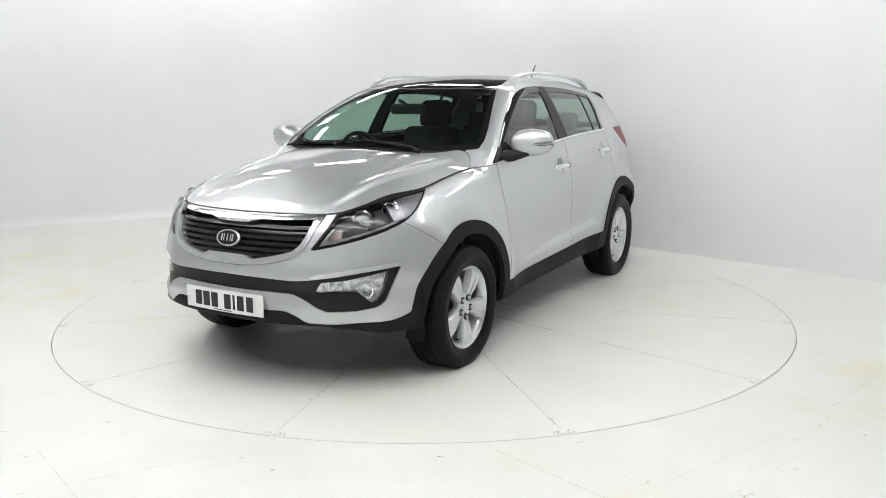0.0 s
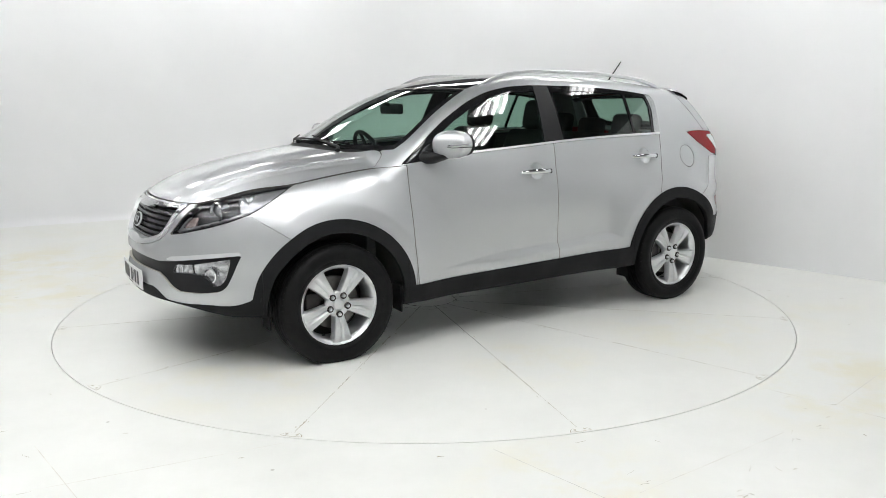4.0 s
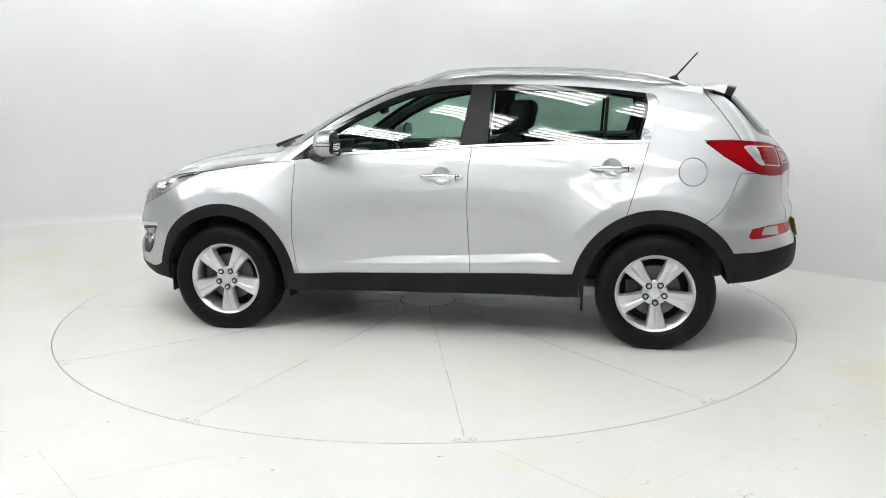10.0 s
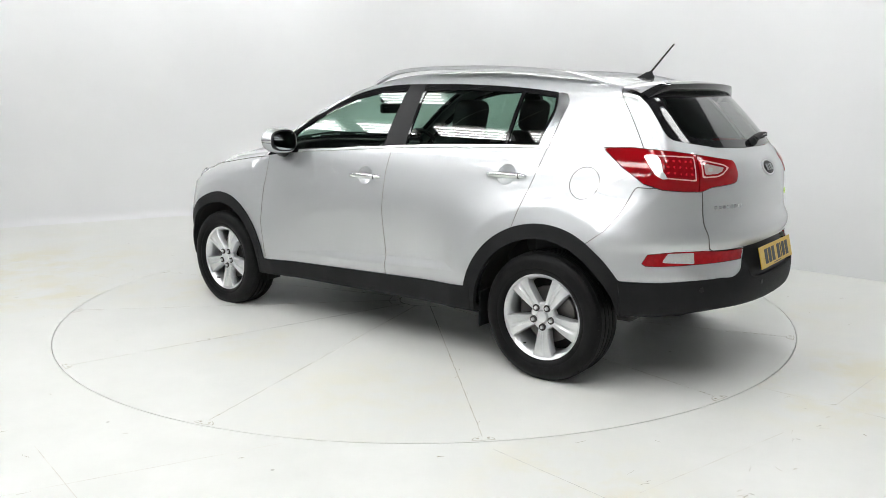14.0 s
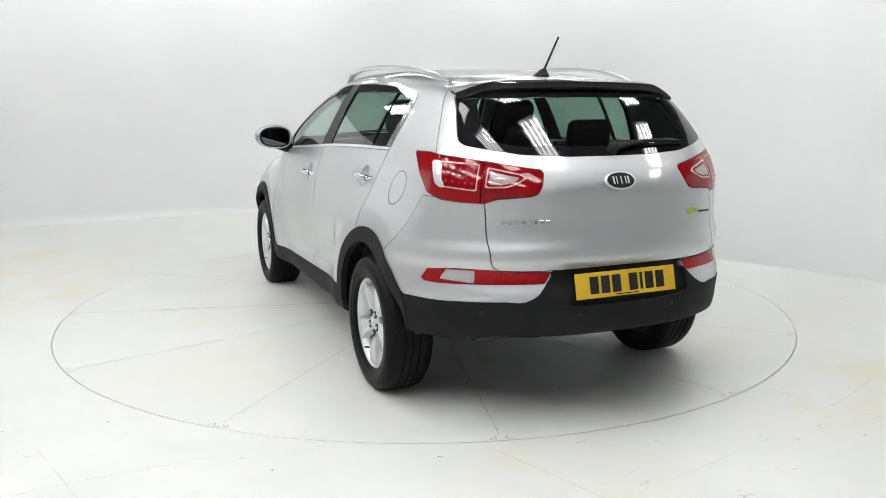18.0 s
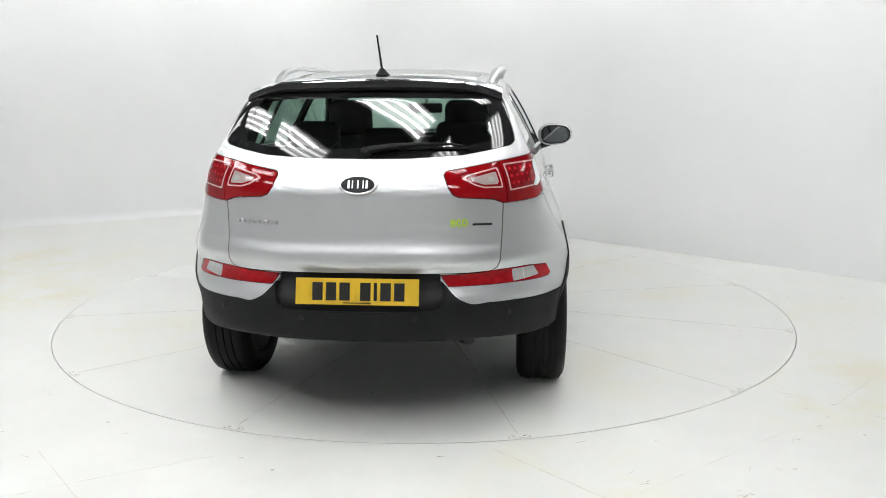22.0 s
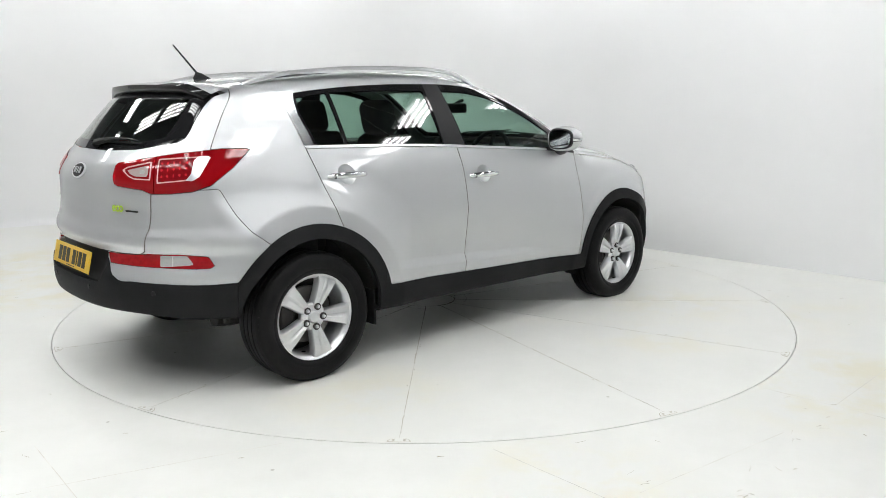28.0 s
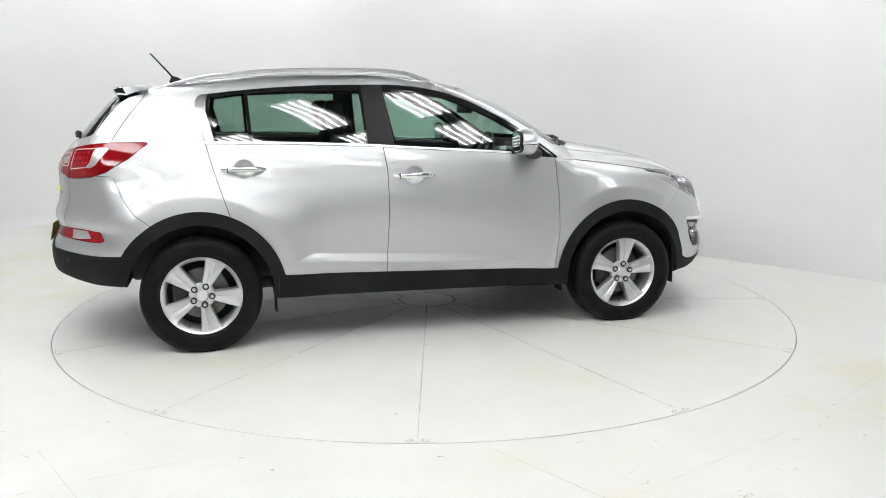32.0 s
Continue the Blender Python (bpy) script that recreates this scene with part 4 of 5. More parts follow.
# windscreen, roof glass, rear window
above = lambda V, z0: z0 - V[:, 2]
SCREEN = [(1.10, 0), (1.068, 0.352), (0.99, 0.555), (0.925, 0.672), (0.875, 0.728), (0.80, 0.727), (0.716, 0.706), (0.461, 0.614), (0.260, 0.538), (0.300, 0.461), (0.395, 0.25), (0.440, 0)]
screen, shell = cut(shell, lambda V: np.maximum(inside(xy(V), SCREEN + [(p, -q) for p, q in SCREEN[-2:0:-1]]), above(V, 1.08)), 0.001)
frit, screen = cut(screen, lambda V: -inside(xy(V), SCREEN + [(p, -q) for p, q in SCREEN[-2:0:-1]]) - 0.034)
panel("windscreen", screen, GLASS_SCREEN, CAR, 0.0, -0.003, "green tinted laminated windscreen")
panel("windscreen_border", frit, GLOSS, CAR, 0.008, -0.0025)
PANO = [(0.434, 0), (0.389, 0.25), (0.294, 0.461), (0.252, 0.533), (0.05, 0.497), (-0.5, 0.478), (-1.0, 0.468), (-1.30, 0.458), (-1.315, 0.0)]
pano, shell = cut(shell, lambda V: np.maximum(inside(xy(V), PANO + [(p, -q) for p, q in PANO[-2:0:-1]]), above(V, 1.3)), 0.0015)
seam_a, rest = cut(pano, lambda V: 0.06 - V[:, 0], 0.003)
seam_b, seam_c = cut(rest, lambda V: -0.62 - V[:, 0], 0.003)
for pc in (seam_a, seam_b, seam_c):
    panel("roof_glass", pc, GLOSS, CAR, 0.008, -0.001, "gloss black panoramic roof glass")
REARWIN = [(-0.3, 1.187), (0.2, 1.188), (0.424, 1.200), (0.567, 1.224), (0.632, 1.238), (0.648, 1.254), (0.645, 1.285), (0.622, 1.357), (0.596, 1.43), (0.575, 1.468), (0.53, 1.490), (-0.3, 1.50)]
rear, shell = cut(shell, lambda V: np.maximum(inside(yz(V), REARWIN), V[:, 0] + 1.4), 0.0015)
clear_, border = cut(rear, lambda V: inside(yz(V), [(-0.3, 1.222), (0.42, 1.234), (0.545, 1.258), (0.548, 1.30), (0.525, 1.41), (0.50, 1.442), (-0.3, 1.455)]))
panel("rear_window", clear_, GLASS_DARK, CAR, 0.0, -0.003, "dark tinted rear window")
panel("rear_window_border", border, GLOSS, CAR, 0.008, -0.0028)

# rear lamps
TAILLAMP = [(-0.585, 1.200), (-0.70, 1.204), (-0.847, 1.191), (-1.0, 1.170), (-1.111, 1.152), (-1.205, 1.137), (-1.220, 1.122), (-1.224, 1.073), (-1.212, 1.041), (-1.19, 1.030), (-1.05, 1.018), (-0.998, 1.0), (-0.9, 1.003), (-0.80, 1.012), (-0.724, 1.038), (-0.645, 1.115)]
behind = lambda V: V[:, 0] + 1.3
tl, shell = cut(shell, lambda V: np.maximum(inside(vz(V), TAILLAMP), behind(V)), 0.002)
CLEARTAIL = [(-1.160, 1.104), (-1.135, 1.118), (-1.002, 1.146), (-1.002, 1.066), (-1.085, 1.067), (-1.120, 1.078)]
LEDS = [(-0.965, 1.158), (-0.86, 1.166), (-0.765, 1.170), (-0.745, 1.150), (-0.775, 1.090), (-0.80, 1.068), (-0.965, 1.052)]
for h in halves(tl):
    sgn = 1 if h[0][:, 1].mean() > 0 else -1
    gate_lamp, side_lamp = cut(h, lambda V: vz(V)[:, 0] + 0.984, 0.0022)
    o1 = panel("tail_light", side_lamp, RED, CAR, 0.03, 0.003, "red tail light with a silver framed LED field")
    o2 = panel("tailgate_light", gate_lamp, RED, CAR, 0.03, 0.003, "red tailgate light with a clear reversing lamp")
    for src, outline, own, mt, nm in ((side_lamp, LEDS, o1, RED_LED, "led_field"), (gate_lamp, CLEARTAIL, o2, REVERSE, "reversing_lamp")):
        fr_, _ = cut(src, lambda V: inside(vz(V), outline) - 0.002)
        inn, fr_ = cut(fr_, lambda V: inside(vz(V), outline) + 0.0035)
        panel("lamp_frame", fr_, PALE_RED, own, 0.004, 0.0055, "pale frame line")
        if nm == "led_field":
            hook, _ = cut(src, lambda V: inside(vz(V), [(-0.735, 1.172), (-0.785, 1.172), (-0.800, 1.150), (-0.806, 1.095), (-0.830, 1.064), (-0.800, 1.062), (-0.772, 1.080), (-0.750, 1.130)]))
            panel("silver_hook", hook, BRUSHED, own, 0.004, 0.0065, "silver outer bracket")
            panel(nm, inn, mt, own, 0.004, 0.0045)
            for i in range(5):
                for j in range(3):
                    dot = cut(inn, lambda V: np.hypot(vz(V)[:, 0] + 0.945 - 0.029 * i, V[:, 2] - 1.082 - 0.028 * j - 0.002 * i) - 0.0075)[0]
                    panel("led", dot, LED_DOT, own, 0.0, 0.0062)
        else:
            lens_, gap_ = cut(inn, lambda V: inside(vz(V), outline) + 0.0125)
            panel("lens_border", gap_, RED_LED, own, 0.0, 0.0045)
            panel(nm, lens_, REVERSE, own, 0.004, 0.0035)
            bulb_, _ = cut(lens_, lambda V: np.hypot(vz(V)[:, 0] + 1.045, (V[:, 2] - 1.100) * 1.6) - 0.017)
            panel("bulb_window", bulb_, WHITE_LENS, own, 0.0, 0.0052)

LOWLAMP = [(-0.712, 0.661), (-0.742, 0.707), (-0.871, 0.718), (-1.03, 0.718), (-1.112, 0.711), (-1.272, 0.708), (-1.250, 0.660), (-1.14, 0.659), (-0.974, 0.656), (-0.80, 0.650), (-0.735, 0.651)]
ll, shell = cut(shell, lambda V: np.maximum(inside(vz(V), LOWLAMP), behind(V)), 0.001)
for h in halves(ll):
    ob = panel("rear_reflector", h, RED_DEEP, CAR, 0.02, 0.002, "red bumper reflector with a clear lamp")
    wl, _ = cut(h, lambda V: inside(vz(V), [(-0.967, 0.713), (-0.838, 0.712), (-0.806, 0.668), (-0.967, 0.660)]))
    panel("clear_lamp", wl, WHITE_LENS, ob, 0.004, 0.0035, "clear ribbed lamp")
    for k in range(3):
        v0 = -0.94 + 0.034 * k
        panel("lens_rib", cut(wl, lambda V: np.abs(vz(V)[:, 0] - v0) - 0.0016)[0], ALLOY, ob, 0.0, 0.005)

# tailgate
GATE = [(-0.3, 0.717), (0.461, 0.712), (0.555, 0.715), (0.578, 0.728), (0.592, 0.755), (0.598, 0.85), (0.600, 0.945), (0.603, 1.01), (0.62, 1.10), (0.90, 1.13), (0.90, 1.60), (-0.3, 1.60)]
GATE_EDGE = curve((0.6, -1.80), (1.19, -1.773), (1.35, -1.668), (1.485, -1.572), (1.52, -1.565), (1.7, -1.565))
gate, shell = cut(shell, lambda V: np.maximum(inside(yz(V), GATE), (V[:, 0] - GATE_EDGE(V[:, 2])) * 0.85), 0.0022)
TAILGATE = panel("tailgate", gate, PAINT, CAR, 0.02, 0.0, "silver tailgate with badges")

# doors, with dished handle cups
DOOR_F = [(0.849, 1.086), (0.852, 1.06), (0.859, 0.855), (0.855, 0.618), (0.826, 0.385), (0.815, 0.30), (-0.246, 0.30), (-0.246, 0.40), (-0.235, 0.555), (-0.224, 0.795), (-0.225, 1.026), (-0.243, 1.17), (0.30, 1.16)]
DOOR_R = [(-0.243, 1.17), (-0.225, 1.026), (-0.224, 0.795), (-0.235, 0.555), (-0.246, 0.40), (-0.246, 0.30), (-0.9, 0.30), (-1.05, 0.55), (-1.145, 0.794), (-1.216, 1.025), (-1.262, 1.20)]
HANDLES = {"front_door": (-0.065, 0.992), "rear_door": (-1.052, 1.048)}


def handle(hx, hz, sgn, door):
    """A chrome bar handle across a dished cup."""
    w = lambda px, pz: float(half_width(px, pz))
    bm = bmesh.new()
    n = 14
    pts, rad = [], []
    for i in range(n + 1):
        u = i / n
        px = hx + 0.122 - 0.244 * u
        out = 0.006 + 0.030 * math.sin(math.pi * u) ** 0.5
        pts.append((px, sgn * (w(px, hz) + out), hz - 0.006 + 0.004 * math.sin(math.pi * u)))
        rad.append(0.0075 + 0.0065 * math.sin(math.pi * u) ** 0.6)
    tube(bm, pts, 0.01, 10, 1.25, True, rad)
    part("handle", bm, CHROME, door, "chrome bar door handle", 50)
    px = hx - 0.092
    bm = bmesh.new()
    box(bm, px - 0.001, px + 0.001, -0.0118, 0.0118, -0.0146, 0.0146, 0.004, 1)
    bmesh.ops.transform(bm, matrix=Matrix.Translation((0, sgn * (w(px, hz) + 0.0245), hz - 0.0045)), verts=bm.verts)
    part("handle_joint", bm, SATIN, door)


for nm, outline in (("front_door", DOOR_F), ("rear_door", DOOR_R)):
    door, shell = cut(shell, lambda V: np.maximum(inside(xz(V), outline), side(V)), 0.0021)
    hx, hz = HANDLES[nm]
    cup, door = cut(door, lambda V: np.hypot((V[:, 0] - hx) * 0.93, V[:, 2] - hz + 0.002) - 0.053)
    for h, c in zip(halves(door), halves(cup)):
        d_ob = panel(nm, h, PAINT, CAR, 0.022, 0.0, "silver door with a chrome handle")
        r = np.hypot((c[0][:, 0] - hx) * 0.93, c[0][:, 2] - hz + 0.002) / 0.053
        panel("door_card", h, LINING, d_ob, 0.0, -0.055)
        panel("handle_cup", c, PAINT, d_ob, 0.0, (-0.030 * np.clip(1 - r ** 2, 0, 1) ** 0.7 - 0.001)[:, None])
        handle(hx, hz, 1 if h[0][:, 1].mean() > 0 else -1, d_ob)

# fuel flap on the left flank
flap, shell = cut(shell, lambda V: np.maximum(np.hypot(V[:, 0] + 1.503, V[:, 2] - 1.027) - 0.077, 0.4 - V[:, 1]), 0.0018)
panel("fuel_flap", flap, PAINT, CAR, 0.012, 0.0, "round silver fuel flap")

# bonnet, cowl, bumpers, wings
SEAM = curve((0.7, 1.075), (0.95, 1.056), (1.135, 1.038), (1.315, 1.013), (1.529, 0.980), (1.70, 0.958), (1.90, 0.905), (1.97, 0.888), (2.06, 0.884), (2.2, 0.882))
BACK = curve((0.0, 1.195), (0.20, 1.175), (0.352, 1.130), (0.555, 1.010), (0.665, 0.940), (0.70, 0.945), (0.775, 1.060), (0.85, 1.08))
bonnet, shell = cut(shell, lambda V: np.maximum(np.maximum((SEAM(V[:, 0]) - V[:, 2]) * 0.9, BACK(np.abs(V[:, 1])) - V[:, 0]), 0.9 - V[:, 0]), 0.0024)
panel("bonnet", bonnet, PAINT, CAR, 0.02, 0.0, "silver bonnet with two raised creases")
cowl, shell = cut(shell, lambda V: np.maximum(np.maximum(V[:, 0] - BACK(np.abs(V[:, 1])), np.abs(V[:, 1]) - 0.672), np.maximum(0.86 - V[:, 0], 1.04 - V[:, 2])))
panel("cowl", cowl, TRIM, CAR, 0.0, -0.006, "black plastic scuttle below the windscreen")
nose_, shell = cut(shell, lambda V: np.maximum(1.60 + (V[:, 2] - 0.72) * 1.44 - V[:, 0], V[:, 2] - 0.93), 0.0016)
panel("front_bumper", nose_, PAINT, CAR, 0.02, 0.0, "silver front bumper")
CORNER = [(-3, 1.02), (-1.765, 1.02), (-1.756, 1.003), (-1.712, 0.894), (-1.659, 0.814), (-1.577, 0.749), (-1.45, 0.68), (-1.45, 0.4), (-3, 0.4)]
bump_r, shell = cut(shell, lambda V: inside(xz(V), CORNER), 0.0016)
both("rear_bumper", bump_r, PAINT, 0.0, 0.02, "silver upper rear bumper corner")
wing, shell = cut(shell, lambda V: np.maximum(np.maximum(0.84 - V[:, 0], (V[:, 2] - SEAM(V[:, 0])) * 0.9), side(V)), 0.0014)
both("front_wing", wing, PAINT, 0.0, 0.02, "silver front wing")
belly, shell = cut(shell, lambda V: V[:, 2] - floor_line(V[:, 0]) - 0.012)
panel("body_shell", shell, PAINT, CAR, 0.014, 0.0, "silver body shell with pillars and roof edge")
upper, _ = cut(shell, lambda V: np.maximum(1.05 - V[:, 2], V[:, 0] - 0.98))
panel("pillar_lining", upper, HEADLINE, CAR, 0.0, -0.03)
panel("roof_lining", pano, HEADLINE, CAR, 0.0, -0.028)
panel("under_tray", belly, UNDER, CAR, 0.0, 0.0)


# ---------------------------------------------------------------- wheels
def wheel_meshes():
    """Meshes of one wheel about its hub, outer face towards +y."""
    out = {}

    def keep(name, bm, mat, smooth):
        ob = part(name, bm, mat, None, "", smooth)
        out[name] = ob.data
        bpy.data.objects.remove(ob)
    bm = bmesh.new()
    lathe(bm, [(0.206, -0.19), (0.228, -0.185), (0.228, -0.175), (0.205, -0.165), (0.196, -0.10), (0.200, -0.03), (0.209, -0.012), (0.2165, -0.004), (0.2245, 0.003), (0.2285, 0.002), (0.2295, -0.006), (0.222, -0.012)], "y", 72)
    keep("wheel", bm, ALLOY, 35)
    bm = bmesh.new()
    prof = [(0.222, -0.006), (0.229, 0.006), (0.240, 0.017), (0.252, 0.0225), (0.258, 0.0215), (0.262, 0.0245), (0.285, 0.0275), (0.303, 0.0255), (0.306, 0.0235), (0.316, 0.0195), (0.328, 0.010), (0.335, -0.002), (0.3385, -0.014)]
    tread = []
    for y0, y1 in ((-0.014, -0.050), (-0.058, -0.088), (-0.096, -0.126), (-0.134, -0.170)):
        tread += [(0.3395, y0 - 0.0005), (0.3405, (y0 + y1) / 2), (0.3395, y1), (0.332, y1 - 0.0015), (0.332, y1 - 0.0065)]
    back = [(0.3385, -0.172), (0.335, -0.184), (0.316, -0.205), (0.285, -0.213), (0.252, -0.208), (0.229, -0.192), (0.222, -0.18)]
    lathe(bm, prof + tread[:-2] + back, "y", 96)
    # shoulder blocks
    for i in range(64):
        a = 2 * math.pi * i / 64
        box(bm, -0.0012, 0.0012, -0.030, 0.006, 0.3270, 0.3345, 0, 1, Matrix.Rotation(a, 4, "Y"))
        box(bm, -0.0012, 0.0012, -0.190, -0.154, 0.3270, 0.3345, 0, 1, Matrix.Rotation(a, 4, "Y"))
    keep("tyre", bm, RUBBER, 38)
    # one spoke, pointing down; a groove runs along it
    bm = bmesh.new()
    rows = []
    n = 12
    for i in range(n + 1):
        u = i / n
        r = 0.036 + (0.213 - 0.036) * u
        hw = 0.0225 + 0.035 * u ** 1.1 + (0.012 * max(0, (u - 0.86) / 0.14) ** 2)
        y = -0.018 + 0.021 * math.sin(min(1.0, u * 1.05) * math.pi * 0.55) - 0.007 * max(0, (u - 0.8) / 0.2)
        g = 0.006 * min(1, u * 3) * min(1, (1 - u) * 5 + 0.3)
        sec = [(-hw - 0.004, y - 0.045), (-hw, y - 0.007), (-hw + 0.004, y - 0.002), (-hw * 0.30, y + 0.0008), (-hw * 0.20, y - g * 0.4), (-hw * 0.10, y - g), (hw * 0.06, y - g), (hw * 0.15, y - g * 0.4), (hw * 0.26, y + 0.0008), (hw - 0.004, y - 0.002), (hw, y - 0.007), (hw + 0.004, y - 0.045)]
        rows.append([bm.verts.new((sx, sy, -r)) for sx, sy in sec])
    for p, q in zip(rows, rows[1:]):
        for j in range(len(p) - 1):
            bm.faces.new((p[j], p[j + 1], q[j + 1], q[j]))
    bm.faces.new(rows[0])
    bm.faces.new(rows[-1][::-1])
    keep("spoke", bm, ALLOY, 32)
    bm = bmesh.new()
    lathe(bm, [(0.074, -0.05), (0.074, -0.026), (0.066, -0.019), (0.036, -0.016), (0.033, -0.010), (0.028, -0.0055), (0.0005, -0.004)], "y", 40)
    keep("hub_boss", bm, ALLOY, 30)
    bm = bmesh.new()
    lathe(bm, [(0.0100, -0.016), (0.0100, -0.003), (0.0085, 0.0005), (0.0005, 0.001)], "y", 6, (0, 0, -0.0555))
    keep("wheel_nut", bm, ALLOY, 20)
    bm = bmesh.new()
    lathe(bm, [(0.0190, -0.0205), (0.0190, -0.0085), (0.0112, -0.0082), (0.0108, -0.021)], "y", 20, (0, 0, -0.0555))
    keep("nut_seat", bm, CAST, 40)
    bm = bmesh.new()
    lathe(bm, [(0.05, -0.085), (0.148, -0.085), (0.150, -0.088), (0.150, -0.106), (0.148, -0.109), (0.05, -0.109)], "y", 48, closed=True)
    keep("brake_disc", bm, IRON, 30)
    bm = bmesh.new()
    box(bm, 0.085, 0.165, -0.125, -0.062, -0.07, 0.07, 0.012, 2)
    keep("brake_caliper", bm, CAST, 40)
    bm = bmesh.new()
    lathe(bm, [(0.0005, -0.176), (0.222, -0.176), (0.226, -0.192), (0.0005, -0.194)], "y", 40)
    keep("dust_shield", bm, CAST, 30)
    bm = bmesh.new()
    tube(bm, [(0.19, -0.02, 0.0), (0.182, 0.008, 0.0)], 0.0035, 8)
    keep("tyre_valve", bm, TRIM, 40)
    return out


WM = wheel_meshes()


def wheel(x, sgn, turn):
    """Wheel at an axle end; turn: how far it has rolled, in degrees."""
    face = Matrix.Translation((x, sgn * (0.897 if x > 0 else 0.887), 0.320 if x > 0 else 0.331)) @ (Matrix.Identity(4) if sgn > 0 else Matrix.Rotation(math.pi, 4, "Z"))
    w = new("wheel", WM["wheel"])
    tagged(w, "five-spoke silver alloy wheel with black tyre")
    w.parent = CAR
    w.matrix_basis = face @ Matrix.Rotation(radians(turn), 4, "Y")

    def sub(name, m=Matrix.Identity(4)):
        o = new(name, WM[name])
        o.parent = w
        o.matrix_basis = m
    sub("tyre")
    sub("hub_boss")
    sub("brake_disc")
    sub("dust_shield")
    sub("brake_caliper", Matrix.Rotation(radians(-turn), 4, "Y"))
    sub("tyre_valve", Matrix.Rotation(radians(54), 4, "Y"))
    for k in range(5):
        m = Matrix.Rotation(2 * math.pi * k / 5, 4, "Y")
        sub("spoke", m)
        sub("wheel_nut", m)
        sub("nut_seat", m)


for wx, ws, wt in ((1.32, 1, 4), (-1.32, 1, 4), (1.32, -1, 30), (-1.32, -1, 12)):
    wheel(wx, ws, wt)
    # dark liner of the wheel arch
    bm = bmesh.new()
    r = 0.435 if wx > 0 else 0.442
    lathe(bm, [(r, ws * (0.86 if wx > 0 else 0.82)), (r, ws * 0.52), (r - 0.03, ws * 0.47), (0.05, ws * 0.46)], "y", 40, (wx, 0, HUB_Z), False, radians(6), radians(174))
    part("wheel_arch_liner", bm, CAST, CAR, "", 40)


# ---------------------------------------------------------------- under the car
bm = bmesh.new()
box(bm, -1.62, 1.85, -0.46, 0.46, 0.255, 0.32, 0.02, 2)
part("underbody", bm, UNDER, CAR)
bm = bmesh.new()
box(bm, -0.88, 0.88, -0.78, 0.78, 0.262, 0.31, 0.01, 1)
part("floor_pan", bm, UNDER, CAR)
for wx in (1.32, -1.32):
    bm = bmesh.new()
    tube(bm, [(wx, -0.70, HUB_Z - 0.02), (wx, -0.3, 0.27), (wx, 0.3, 0.27), (wx, 0.70, HUB_Z - 0.02)], 0.032, 10)
    part("axle", bm, CAST, CAR, "", 40)
bm = bmesh.new()
tube(bm, [(0.9, -0.12, 0.225), (-0.9, -0.12, 0.225), (-1.3, -0.30, 0.235), (-1.55, -0.40, 0.26), (-1.66, -0.44, 0.285)], 0.03, 10)
part("exhaust_pipe", bm, CAST, CAR, "", 40)
for fx, fz, fh, sy in ((1.705, 0.30, 0.08, 1), (1.705, 0.30, 0.08, -1), (-0.905, 0.30, 0.10, 1), (-0.905, 0.30, 0.10, -1), (0.905, 0.27, 0.06, 1), (0.905, 0.27, 0.06, -1)):
    bm = bmesh.new()
    box(bm, fx - 0.006, fx + 0.006, sy * 0.80 - 0.055, sy * 0.80 + 0.055, fz - fh, fz + 0.10, 0.004, 1)
    part("air_deflector", bm, TRIM, CAR)


